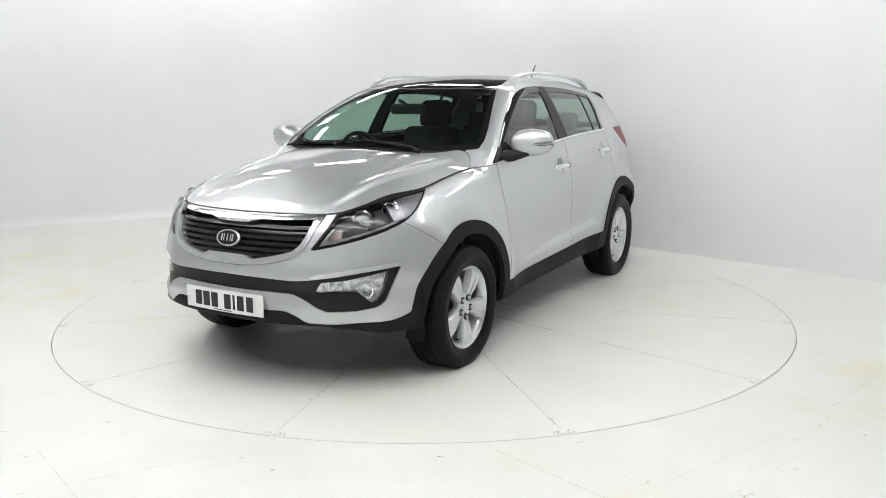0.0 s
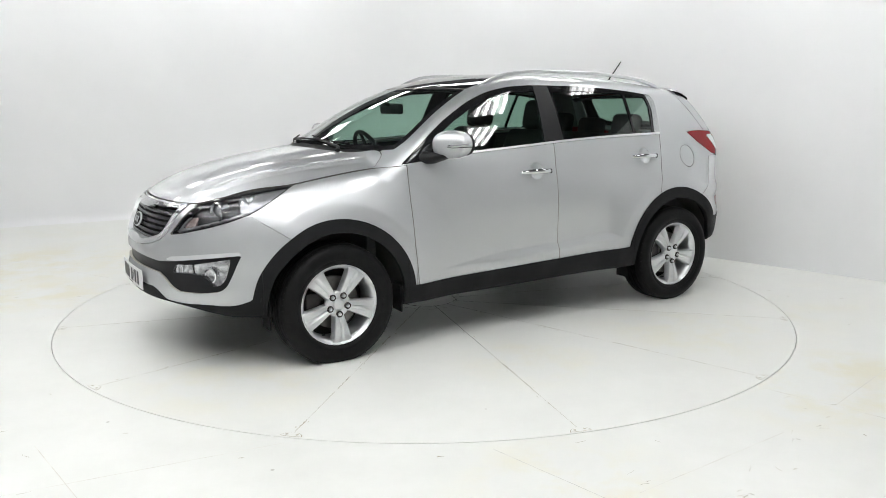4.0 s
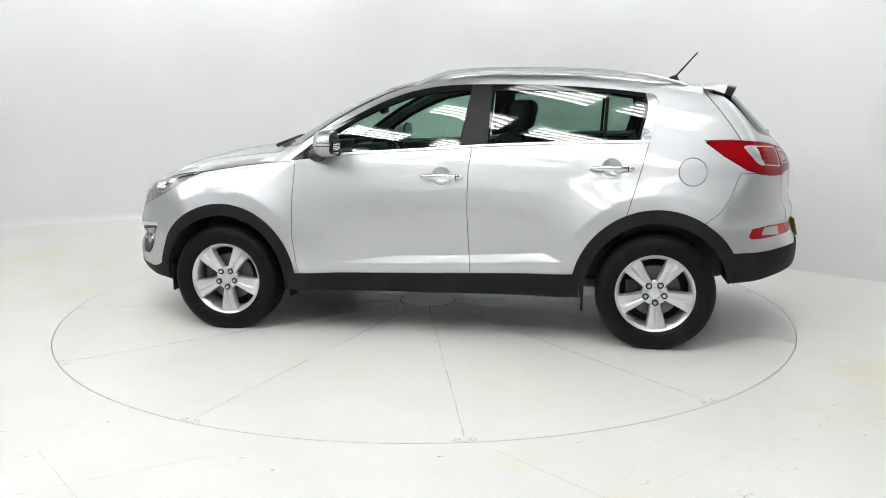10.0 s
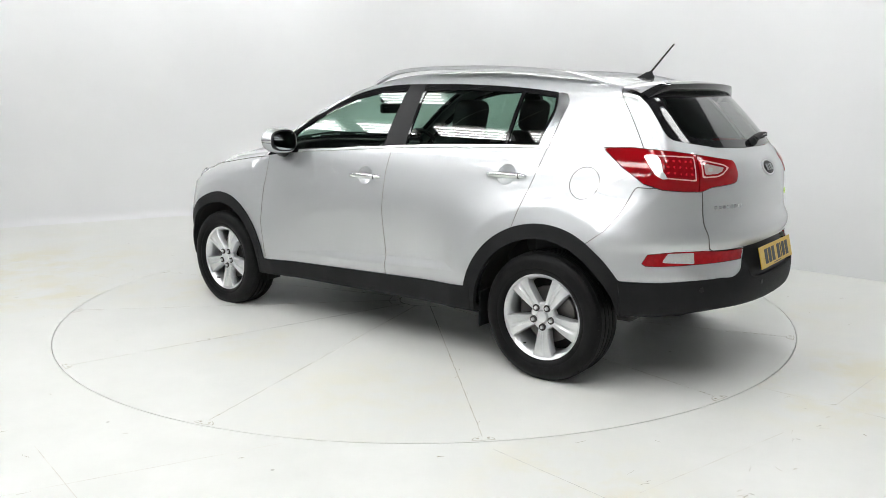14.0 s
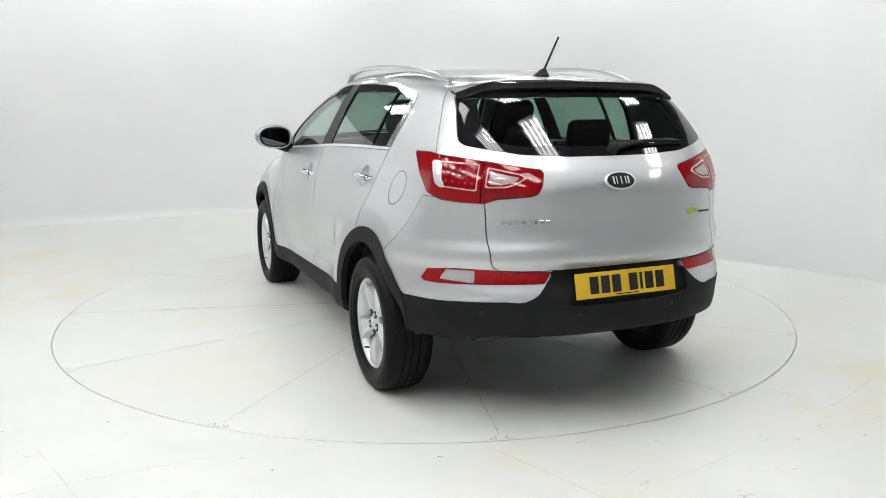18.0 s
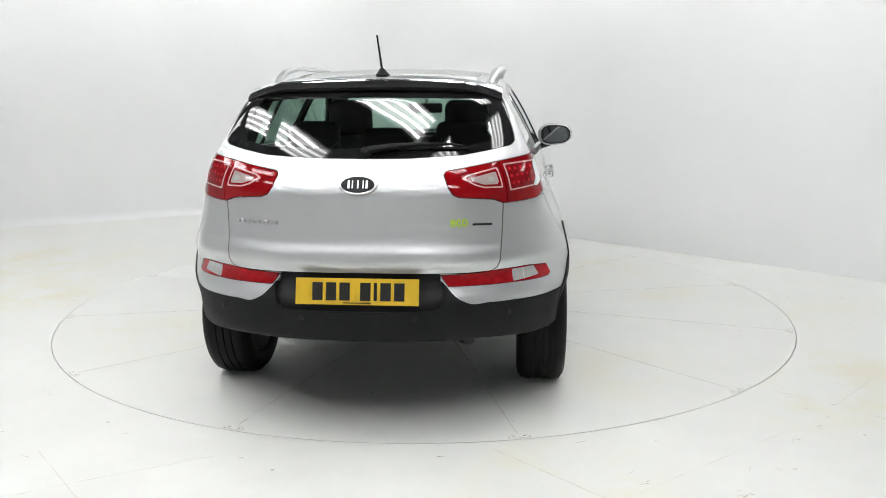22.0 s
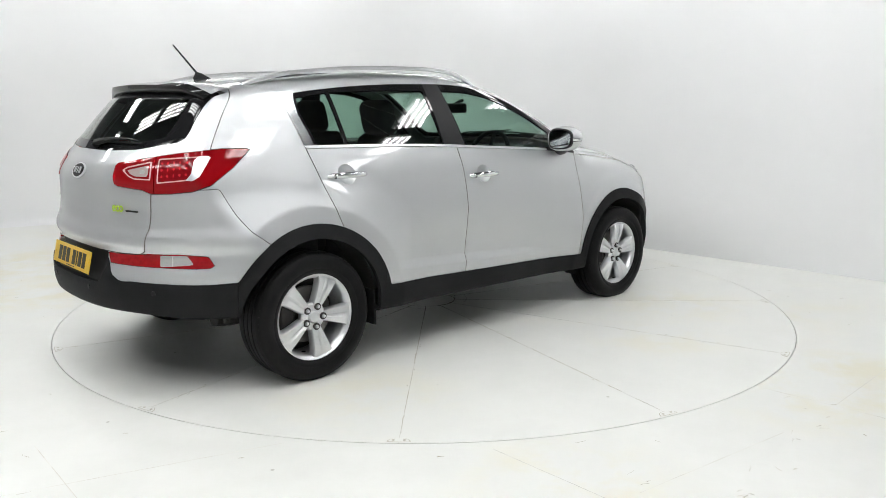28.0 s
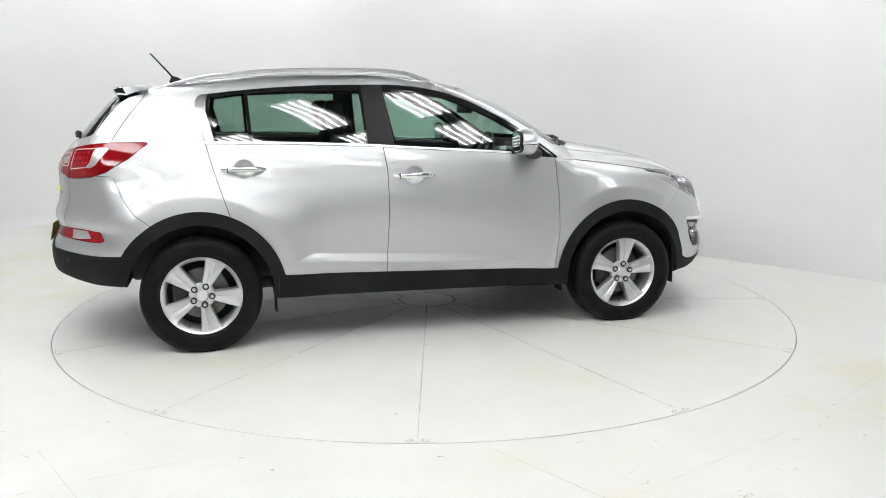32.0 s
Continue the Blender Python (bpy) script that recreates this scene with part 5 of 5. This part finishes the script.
# ---------------------------------------------------------------- door mirrors
def door_mirror(sgn):
    """Shell in body colour, black foot, lamp strip, and the glass behind."""
    c = Vector((0.615, 0.957 * sgn, 1.180))

    def shape(x, y, z, k=1.0):
        s = lambda q, e: math.copysign(abs(q) ** e, q)
        px, py, pz = 0.098 * s(x, 0.85), 0.126 * s(y * sgn, 0.80), 0.080 * s(z, 0.82)
        if px > 0:
            px *= 1.25 - 0.95 * (py + 0.126) / 0.252
        pz += 0.10 * py * (1 if z < 0 else -0.18)
        px = max(px, -0.060 - 0.10 * py)
        return (px * k, py * sgn * k, pz * k)
    bm = bmesh.new()
    bmesh.ops.create_uvsphere(bm, u_segments=40, v_segments=24, radius=1.0)
    for v in bm.verts:
        v.co = shape(*v.co)
    bmesh.ops.transform(bm, matrix=Matrix.Translation(c), verts=bm.verts)
    shellm = part("door_mirror", bm, PAINT, CAR, "silver door mirror with a lamp strip", 50)
    # lamp strip round the front and outer side of the shell, in a dark seam
    for nm, half, lift, mt, lab in (("strip_seam", 0.135, 0.004, SATIN, ""), ("indicator_strip", 0.085, 0.012, CHROME, "clear indicator lamp strip")):
        bm = bmesh.new()
        row = []
        for i in range(33):
            lon = radians(10 + 128 * i / 32)
            wide = half * min(1.0, 0.25 + i / 6)
            row.append([bm.verts.new(shape(math.cos(lat) * math.cos(lon), math.cos(lat) * math.sin(lon) * sgn, math.sin(lat), k)) for lat, k in ((-0.10 - wide, 0.99), (-0.10 - wide, 1 + lift), (-0.10, 1.004 + lift), (-0.10 + wide, 1 + lift), (-0.10 + wide, 0.99))])
        for p, q in zip(row, row[1:]):
            for j in range(4):
                bm.faces.new((p[j], q[j], q[j + 1], p[j + 1]))
        bmesh.ops.transform(bm, matrix=Matrix.Translation(c), verts=bm.verts)
        part(nm, bm, mt, shellm, lab, 40)
    for nm, sy, sz, dx, mt in (("mirror_bezel", 0.106, 0.068, -0.065, SATIN), ("mirror_glass", 0.095, 0.058, -0.0695, DARK_MIRROR)):
        bm = bmesh.new()
        ring0, ring1 = [], []
        for i in range(32):
            a = 2 * math.pi * i / 32
            ey = sy * math.copysign(abs(math.cos(a)) ** 0.7, math.cos(a))
            ez = sz * math.copysign(abs(math.sin(a)) ** 0.75, math.sin(a)) + (0.07 * ey if math.sin(a) < 0 else -0.02 * ey)
            ring0.append(bm.verts.new((dx - 0.10 * ey, ey * sgn, ez)))
            ring1.append(bm.verts.new((dx + 0.02 - 0.10 * ey, ey * sgn, ez)))
        bm.faces.new(ring0)
        for i in range(32):
            bm.faces.new((ring0[i], ring1[i], ring1[(i + 1) % 32], ring0[(i + 1) % 32]))
        bmesh.ops.transform(bm, matrix=Matrix.Translation(c), verts=bm.verts)
        part(nm, bm, mt, shellm, "", 30)
    bm = bmesh.new()
    tube(bm, [(0.72, 0.80 * sgn, 1.098), (0.685, 0.86 * sgn, 1.102), (0.65, 0.91 * sgn, 1.118), (0.625, 0.955 * sgn, 1.140)], 0.03, 12, 0.7, True, [0.058, 0.048, 0.042, 0.045])
    part("mirror_foot", bm, SATIN, shellm, "black mirror foot", 45)


door_mirror(1)
door_mirror(-1)

# ---------------------------------------------------------------- roof rails, aerial, spoiler
for sgn in (1, -1):
    bm = bmesh.new()
    xs = [0.16 - 1.64 * i / 30 for i in range(31)]
    rows = []
    for i, px in enumerate(xs):
        u = i / 30
        py = 0.588 - 0.05 * (2 * u - 1) ** 2 - 0.018 * u
        roof_z = float(top(np.array(px), np.array(py)))
        lift = 0.044 * (min(1, u / 0.13) ** 0.6) * (min(1, (1 - u) / 0.16) ** 0.7) + 0.002
        hw = 0.014 + 0.006 * min(1, u / 0.1) * min(1, (1 - u) / 0.1)
        zt = roof_z + lift
        rows.append([bm.verts.new((px, sgn * (py + a), zt + b)) for a, b in ((hw, -0.020), (hw, -0.006), (hw * 0.6, 0.001), (-hw * 0.6, 0.001), (-hw, -0.006), (-hw, -0.020))])
    for p, q in zip(rows, rows[1:]):
        for j in range(6):
            bm.faces.new((p[j], p[(j + 1) % 6], q[(j + 1) % 6], q[j]))
    bm.faces.new(rows[0])
    bm.faces.new(rows[-1][::-1])
    rail = part("roof_rail", bm, ALLOY, CAR, "silver roof rail", 40)
bm = bmesh.new()
z0 = float(top(np.array(-1.43), np.array(0.0)))
lathe(bm, [(0.036, z0 - 0.01), (0.034, z0 + 0.006), (0.020, z0 + 0.022), (0.012, z0 + 0.034), (0.0005, z0 + 0.038)], "z", 18, (-1.43, 0, 0))
for v in bm.verts:
    v.co.x = -1.43 + (v.co.x + 1.43) * 1.5 - (v.co.z - z0) * 0.7
aer = part("aerial_base", bm, TRIM, CAR, "black roof aerial foot", 40)
bm = bmesh.new()
tube(bm, [(-1.455, 0, z0 + 0.025), (-1.590, 0, z0 + 0.180)], 0.005, 8, 1, True, [0.006, 0.0042])
part("aerial_rod", bm, TRIM, aer, "", 40)


def spoiler():
    bm, bu = bmesh.new(), bmesh.new()
    n = 36
    top_rows, low_rows = [], []
    for i in range(n + 1):
        y = -0.588 + 1.176 * i / n
        a = abs(y)
        x0 = -1.575 + 0.03 * a ** 2
        end = max(0.0, a - 0.42)
        xt = -1.812 + 0.22 * a ** 2 + 0.10 * end
        zf = float(top(np.array(x0), np.array(y))) + 0.001
        zt = 1.513 - 0.05 * a ** 2 - 0.55 * end ** 1.3
        line = [(x0 + (xt - x0) * u, y, zf + (zt - zf) * u + 0.010 * math.sin(math.pi * u)) for u in [j / 8 for j in range(9)]]
        top_rows.append([bm.verts.new(p) for p in line[:7]])
        xi = -1.69 + 0.10 * a ** 2
        zi = 1.470 - 0.16 * a ** 2
        deep = 0.040 - 0.10 * end
        low_rows.append([bu.verts.new(p) for p in (line[6], line[7], (xt, y, zt), (xt + 0.002, y, zt - 0.4 * deep), (xt + 0.008, y, zt - 0.85 * deep), (xt + 0.018, y, zt - deep), ((xt + xi) / 2 + 0.01, y, 0.5 * (zt - deep + zi)), (xi + 0.02, y, zi - 0.006), (xi + 0.06, y, zi + 0.02))])
    for b, rows in ((bm, top_rows), (bu, low_rows)):
        for p, q in zip(rows, rows[1:]):
            for j in range(len(p) - 1):
                b.faces.new((p[j], q[j], q[j + 1], p[j + 1]))
    s = part("roof_spoiler", bm, PAINT, CAR, "silver roof spoiler with a gloss black rear edge", 40)
    part("spoiler_edge", bu, GLOSS, s, "gloss black rear edge and underside", 50)


spoiler()


def on_tail(y, z, out=0.0):
    p = np.array([[float(tail(np.array(y), np.array(z))), y, z]])
    for _ in range(6):
        p = pull(p)
    n = slope(p)[0]
    n /= np.linalg.norm(n)
    return Vector(p[0] + n * out), Vector(n)


def on_nose(y, z, out=0.0):
    p = np.array([[float(nose(np.array(y), np.array(z))), y, z]])
    for _ in range(6):
        p = pull(p)
    n = slope(p)[0]
    n /= np.linalg.norm(n)
    return Vector(p[0] + n * out), Vector(n)


def on_top(x, y, out=0.0):
    p = np.array([[x, y, float(top(np.array(x), np.array(y)))]])
    for _ in range(6):
        p = pull(p)
    n = slope(p)[0]
    n /= np.linalg.norm(n)
    return Vector(p[0] + n * out)


# rear wiper
bm = bmesh.new()
pts = [on_tail(y, z, 0.016)[0] for y, z in ((-0.03, 1.212), (-0.12, 1.226), (-0.25, 1.236), (-0.36, 1.236), (-0.43, 1.230))]
tube(bm, pts, 0.008, 8, 0.7, True, [0.024, 0.020, 0.012, 0.008, 0.004])
wiper = part("rear_wiper", bm, TRIM, CAR, "black rear wiper", 50)
bm = bmesh.new()
tube(bm, [on_tail(y, z, 0.007)[0] for y, z in ((-0.16, 1.222), (-0.30, 1.226), (-0.45, 1.224))], 0.006, 6)
part("wiper_blade", bm, TRIM, wiper, "", 50)
bm = bmesh.new()
p, n = on_tail(-0.02, 1.208, 0.012)
lathe(bm, [(0.024, -0.012), (0.023, 0.006), (0.016, 0.014), (0.0005, 0.016)], "z", 18)
bmesh.ops.transform(bm, matrix=Matrix.Translation(p) @ n.to_track_quat("Z", "Y").to_matrix().to_4x4(), verts=bm.verts)
part("wiper_pivot", bm, TRIM, wiper, "", 40)

# front wipers
for y0, y1 in ((0.46, -0.16), (-0.10, -0.62)):
    bm = bmesh.new()
    pts = [on_top(1.135 - 0.12 * y0 ** 2, y0, 0.015), on_top(1.10 - 0.1 * y0 ** 2, y0 - 0.06, 0.022), on_top(1.075 - 0.18 * (0.5 * (y0 + y1)) ** 2, 0.5 * (y0 + y1), 0.020), on_top(1.04 - 0.25 * y1 ** 2, y1 + 0.08, 0.014)]
    tube(bm, pts, 0.008, 8, 0.8, True, [0.016, 0.012, 0.009, 0.005])
    wf = part("front_wiper", bm, TRIM, CAR, "black windscreen wiper", 50)
    bm = bmesh.new()
    tube(bm, [on_top(1.06 - 0.26 * y ** 2, y, 0.008) for y in [y0 - 0.04 + (y1 - y0) * k / 8 for k in range(9)]], 0.006, 6)
    part("wiper_blade", bm, TRIM, wf, "", 50)


# ---------------------------------------------------------------- plates and badges
def plate(name, mat, centre, width, height, bulge, lean, back):
    """A number plate; its characters stand as plain bars."""
    bm = bmesh.new()
    n = 14
    rows = []
    for i in range(n + 1):
        y = -width / 2 + width * i / n
        off = -bulge * (y / (width / 2)) ** 2
        rows.append([bm.verts.new((off + dx, y, z)) for dx, z in ((0.0, -height / 2), (0.0, height / 2), (-0.004, height / 2), (-0.004, -height / 2))])
    for p, q in zip(rows, rows[1:]):
        for j in range(4):
            bm.faces.new((p[j], q[j], q[(j + 1) % 4], p[(j + 1) % 4]))
    bm.faces.new(rows[0])
    bm.faces.new(rows[-1][::-1])
    m = Matrix.Translation(centre) @ Matrix.Rotation(math.pi if back else 0, 4, "Z") @ Matrix.Rotation(radians(lean), 4, "Y")
    bmesh.ops.transform(bm, matrix=m, verts=bm.verts)
    ob = part(name, bm, mat, CAR, "number plate with plain dark bars", 30)
    cw, ch = 0.044, 0.075
    y = 0.5 * (7 * cw + 6 * 0.011 + 0.026)
    for k in range(7):
        w = 0.014 if k == 2 else cw
        bm = bmesh.new()
        off = -bulge * ((y - w / 2) / (width / 2)) ** 2
        box(bm, off + 0.0002, off + 0.0012, y - w, y, -ch / 2, ch / 2)
        bmesh.ops.transform(bm, matrix=m, verts=bm.verts)
        part("character_bar", bm, INK, ob)
        y -= w + 0.0135 + (0.03 if k == 3 else 0)
    for sy in (-1, 1):
        bm = bmesh.new()
        lathe(bm, [(0.007, 0.0002), (0.006, 0.002), (0.0005, 0.003)], "x", 12, (-bulge * 0.85, sy * (width / 2 - 0.022), 0))
        bmesh.ops.transform(bm, matrix=m, verts=bm.verts)
        part("screw_cap", bm, mat, ob)
    bm = bmesh.new()
    box(bm, 0.0002, 0.001, -0.06, 0.06, -height / 2 + 0.006, -height / 2 + 0.010)
    bmesh.ops.transform(bm, matrix=m, verts=bm.verts)
    part("maker_bar", bm, INK, ob)


plate("front_number_plate", PLATE_W, (2.238, 0.0, 0.447), 0.52, 0.111, 0.012, 0, False)
plate("rear_number_plate", PLATE_Y, (-2.206, 0.0, 0.646), 0.52, 0.111, 0.0, -13, True)


def oval_badge(p, n, w, h, parent):
    """A chrome oval on black with three plain upright bars."""
    q = Matrix.Translation(p) @ n.to_track_quat("Z", "Y").to_matrix().to_4x4()
    ob = None
    for nm, k, z, mt in (("badge", 1.0, 0.004, BRUSHED), ("badge_field", 0.86, 0.0065, SATIN)):
        bm = bmesh.new()
        lathe(bm, [(1.0, -0.004), (1.0, z - 0.002), (0.96, z), (0.0005, z + 0.0005)], "z", 36)
        for v in bm.verts:
            v.co.x *= w * k
            v.co.y *= h * k
        bmesh.ops.transform(bm, matrix=q, verts=bm.verts)
        o = part(nm, bm, mt, ob or parent, "chrome oval badge on black" if ob is None else "", 40)
        ob = ob or o
    for dx, ww in ((-0.036, 0.009), (-0.021, 0.005), (0.001, 0.006), (0.022, 0.005), (0.036, 0.009)):
        bm = bmesh.new()
        s = w / 0.078
        box(bm, (dx - ww / 2) * s, (dx + ww / 2) * s, -0.42 * h, 0.42 * h, 0.006, 0.0085, 0.0008, 1)
        bmesh.ops.transform(bm, matrix=q, verts=bm.verts)
        part("badge_bar", bm, ALLOY, ob)


p, n = on_nose(0.0, 0.757, 0.004)
oval_badge(p, n, 0.078, 0.042, CAR)
p, n = on_tail(0.0, 1.082, 0.004)
oval_badge(p, n, 0.082, 0.042, TAILGATE)
y = 0.545
for k in range(8):
    p, n = on_tail(y - 0.011, 0.921, 0.0015)
    bm = bmesh.new()
    box(bm, -0.0085, 0.0085, -0.0075, 0.0075, -0.001, 0.0015, 0.001, 1)
    bmesh.ops.transform(bm, matrix=Matrix.Translation(p) @ n.to_track_quat("Z", "Y").to_matrix().to_4x4(), verts=bm.verts)
    part("name_bar", bm, CHROME, TAILGATE)
    y -= 0.0255
txt = bpy.data.curves.new("eco", "FONT")
txt.body, txt.size, txt.extrude, txt.offset = "eco", 0.064, 0.0012, 0.0007
tmp = new("eco_badge", txt)
bpy.context.view_layer.update()
me = bpy.data.meshes.new_from_object(tmp.evaluated_get(bpy.context.evaluated_depsgraph_get()))
bpy.data.objects.remove(tmp)
me.materials.clear()
me.materials.append(GREEN)
eco = new("eco_badge", me)
tagged(eco, "green eco badge letters")
eco.parent = TAILGATE
p, n = on_tail(-0.435, 0.921, 0.002)
side_v = Vector((n.y, -n.x, 0)).normalized()
side_v = side_v if side_v.y < 0 else -side_v
up_v = n.cross(side_v)
up_v = up_v if up_v.z > 0 else -up_v
rot = Matrix((side_v, up_v, n)).transposed().to_4x4()
eco.matrix_basis = Matrix.Translation(Vector(on_tail(-0.382, 0.910, 0.006)[0])) @ rot @ Matrix.Diagonal((0.82, 1.0, 1.0, 1.0))
bm = bmesh.new()
box(bm, 0.118, 0.222, 0.002, 0.011, -0.001, 0.001)
ob = part("badge_underline", bm, INK, TAILGATE)
ob.matrix_basis = eco.matrix_basis
for sy in (-0.63, -0.24, 0.24, 0.63):
    p, n = on_tail(sy, 0.53 if abs(sy) < 0.5 else 0.535, 0.005)
    bm = bmesh.new()
    lathe(bm, [(0.0115, -0.002), (0.0115, 0.0012), (0.0105, 0.0018), (0.0005, 0.0018)], "z", 16)
    bmesh.ops.transform(bm, matrix=Matrix.Translation(p) @ n.to_track_quat("Z", "Y").to_matrix().to_4x4(), verts=bm.verts)
    part("parking_sensor", bm, SATIN, CAR)


# ---------------------------------------------------------------- inside the car
def soft_box(name, dims, m, mat, parent, bev=0.05, label=""):
    bm = bmesh.new()
    a, b, c = dims
    box(bm, -a / 2, a / 2, -b / 2, b / 2, -c / 2, c / 2, min(bev, 0.49 * min(dims)), 4)
    bmesh.ops.transform(bm, matrix=m, verts=bm.verts)
    return part(name, bm, mat, parent, label, 50)


bm = bmesh.new()
box(bm, -1.60, 1.0, -0.46, 0.46, 0.33, 0.40)
box(bm, -0.86, 0.86, -0.80, 0.80, 0.33, 0.396)
part("cabin_floor", bm, LINING, CAR)
for sgn in (1, -1):
    soft_box("boot_side", (0.60, 0.06, 0.70), pose(-1.42, sgn * 0.62, 0.74), LINING, CAR, 0.03)
soft_box("boot_cover", (0.52, 1.22, 0.03), pose(-1.66, 0, 1.08), LINING, CAR, 0.01)
soft_box("tailgate_lining", (0.05, 1.05, 0.42), pose(-1.99, 0, 0.95), LINING, CAR, 0.02)
soft_box("dashboard", (0.50, 1.46, 0.26), pose(0.86, 0, 0.945, 0, 6, 0), LINING, CAR, 0.09)
soft_box("instrument_hood", (0.24, 0.40, 0.11), pose(0.70, -0.36, 1.06), SATIN, CAR, 0.05)
soft_box("centre_console", (0.80, 0.22, 0.30), pose(0.32, 0, 0.60), LINING, CAR, 0.05)
soft_box("firewall", (0.06, 1.40, 0.60), pose(1.02, 0, 0.66), LINING, CAR, 0.01)
for sgn in (1, -1):
    seat = soft_box("front_seat", (0.52, 0.50, 0.18), pose(0.0, 0.36 * sgn, 0.60, 0, -6, 0), CLOTH, CAR, 0.07, "black cloth front seat with headrest")
    soft_box("backrest", (0.15, 0.49, 0.68), pose(-0.335, 0.36 * sgn, 0.90, 0, -17, 0), CLOTH, seat, 0.07)
    soft_box("headrest", (0.115, 0.27, 0.215), pose(-0.475, 0.36 * sgn, 1.325, 0, -12, 0), CLOTH, seat, 0.055)
    for dy in (-0.06, 0.06):
        bm = bmesh.new()
        tube(bm, [(-0.435, 0.36 * sgn + dy, 1.16), (-0.465, 0.36 * sgn + dy, 1.27)], 0.006, 8)
        part("headrest_post", bm, CHROME, seat)
bench = soft_box("rear_bench", (0.50, 1.26, 0.18), pose(-0.83, 0, 0.62, 0, -5, 0), CLOTH, CAR, 0.07, "black cloth rear bench with three headrests")
soft_box("backrest", (0.15, 1.26, 0.62), pose(-1.18, 0, 0.88, 0, -18, 0), CLOTH, bench, 0.07)
for y, h in ((0.38, 0.13), (0.0, 0.09), (-0.38, 0.13)):
    soft_box("headrest", (0.10, 0.26, h + 0.05), pose(-1.30, y, 1.19 + h * 0.35, 0, -12, 0), CLOTH, bench, 0.045)
bm = bmesh.new()
lathe(bm, [(0.185 + 0.015 * math.cos(a), 0.016 * math.sin(a)) for a in [2 * math.pi * i / 10 for i in range(10)]], "z", 40, closed=True)
box(bm, -0.06, 0.06, -0.06, 0.06, -0.02, 0.015, 0.015, 2)
box(bm, -0.17, 0.17, -0.018, 0.018, -0.008, 0.006, 0.004, 1)
box(bm, -0.17, -0.03, -0.02, 0.02, -0.010, 0.004, 0.004, 1)
bmesh.ops.transform(bm, matrix=pose(0.49, -0.36, 1.04, 0, -66, 0), verts=bm.verts)
part("steering_wheel", bm, SATIN, CAR, "black steering wheel", 50)
bm = bmesh.new()
tube(bm, [(0.50, -0.36, 1.03), (0.78, -0.36, 0.94)], 0.035, 10)
part("steering_column", bm, SATIN, CAR, "", 40)
soft_box("rear_view_mirror", (0.035, 0.25, 0.07), pose(0.50, 0.0, 1.372, 0, 0, 6), SATIN, CAR, 0.017)
bm = bmesh.new()
tube(bm, [(0.52, 0, 1.40), (0.60, 0, 1.43)], 0.012, 8)
part("mirror_stalk", bm, SATIN, CAR, "", 40)


def motions():
    """The turntable turns steadily; the car rides on it."""
    disc, ride = [], []
    for i in range(33):
        a = 238.676 - 7.0363 * i
        disc.append((float(i), pose(0, 0, 0, 0, 0, a)))
        c, s = math.cos(radians(a)), math.sin(radians(a))
        ride.append((float(i), pose(-0.209 * c - 0.0355 * s, -0.209 * s + 0.0355 * c, 0, 0, 0, a)))
    walk(TABLE, disc)
    walk(CAR, ride)


motions()
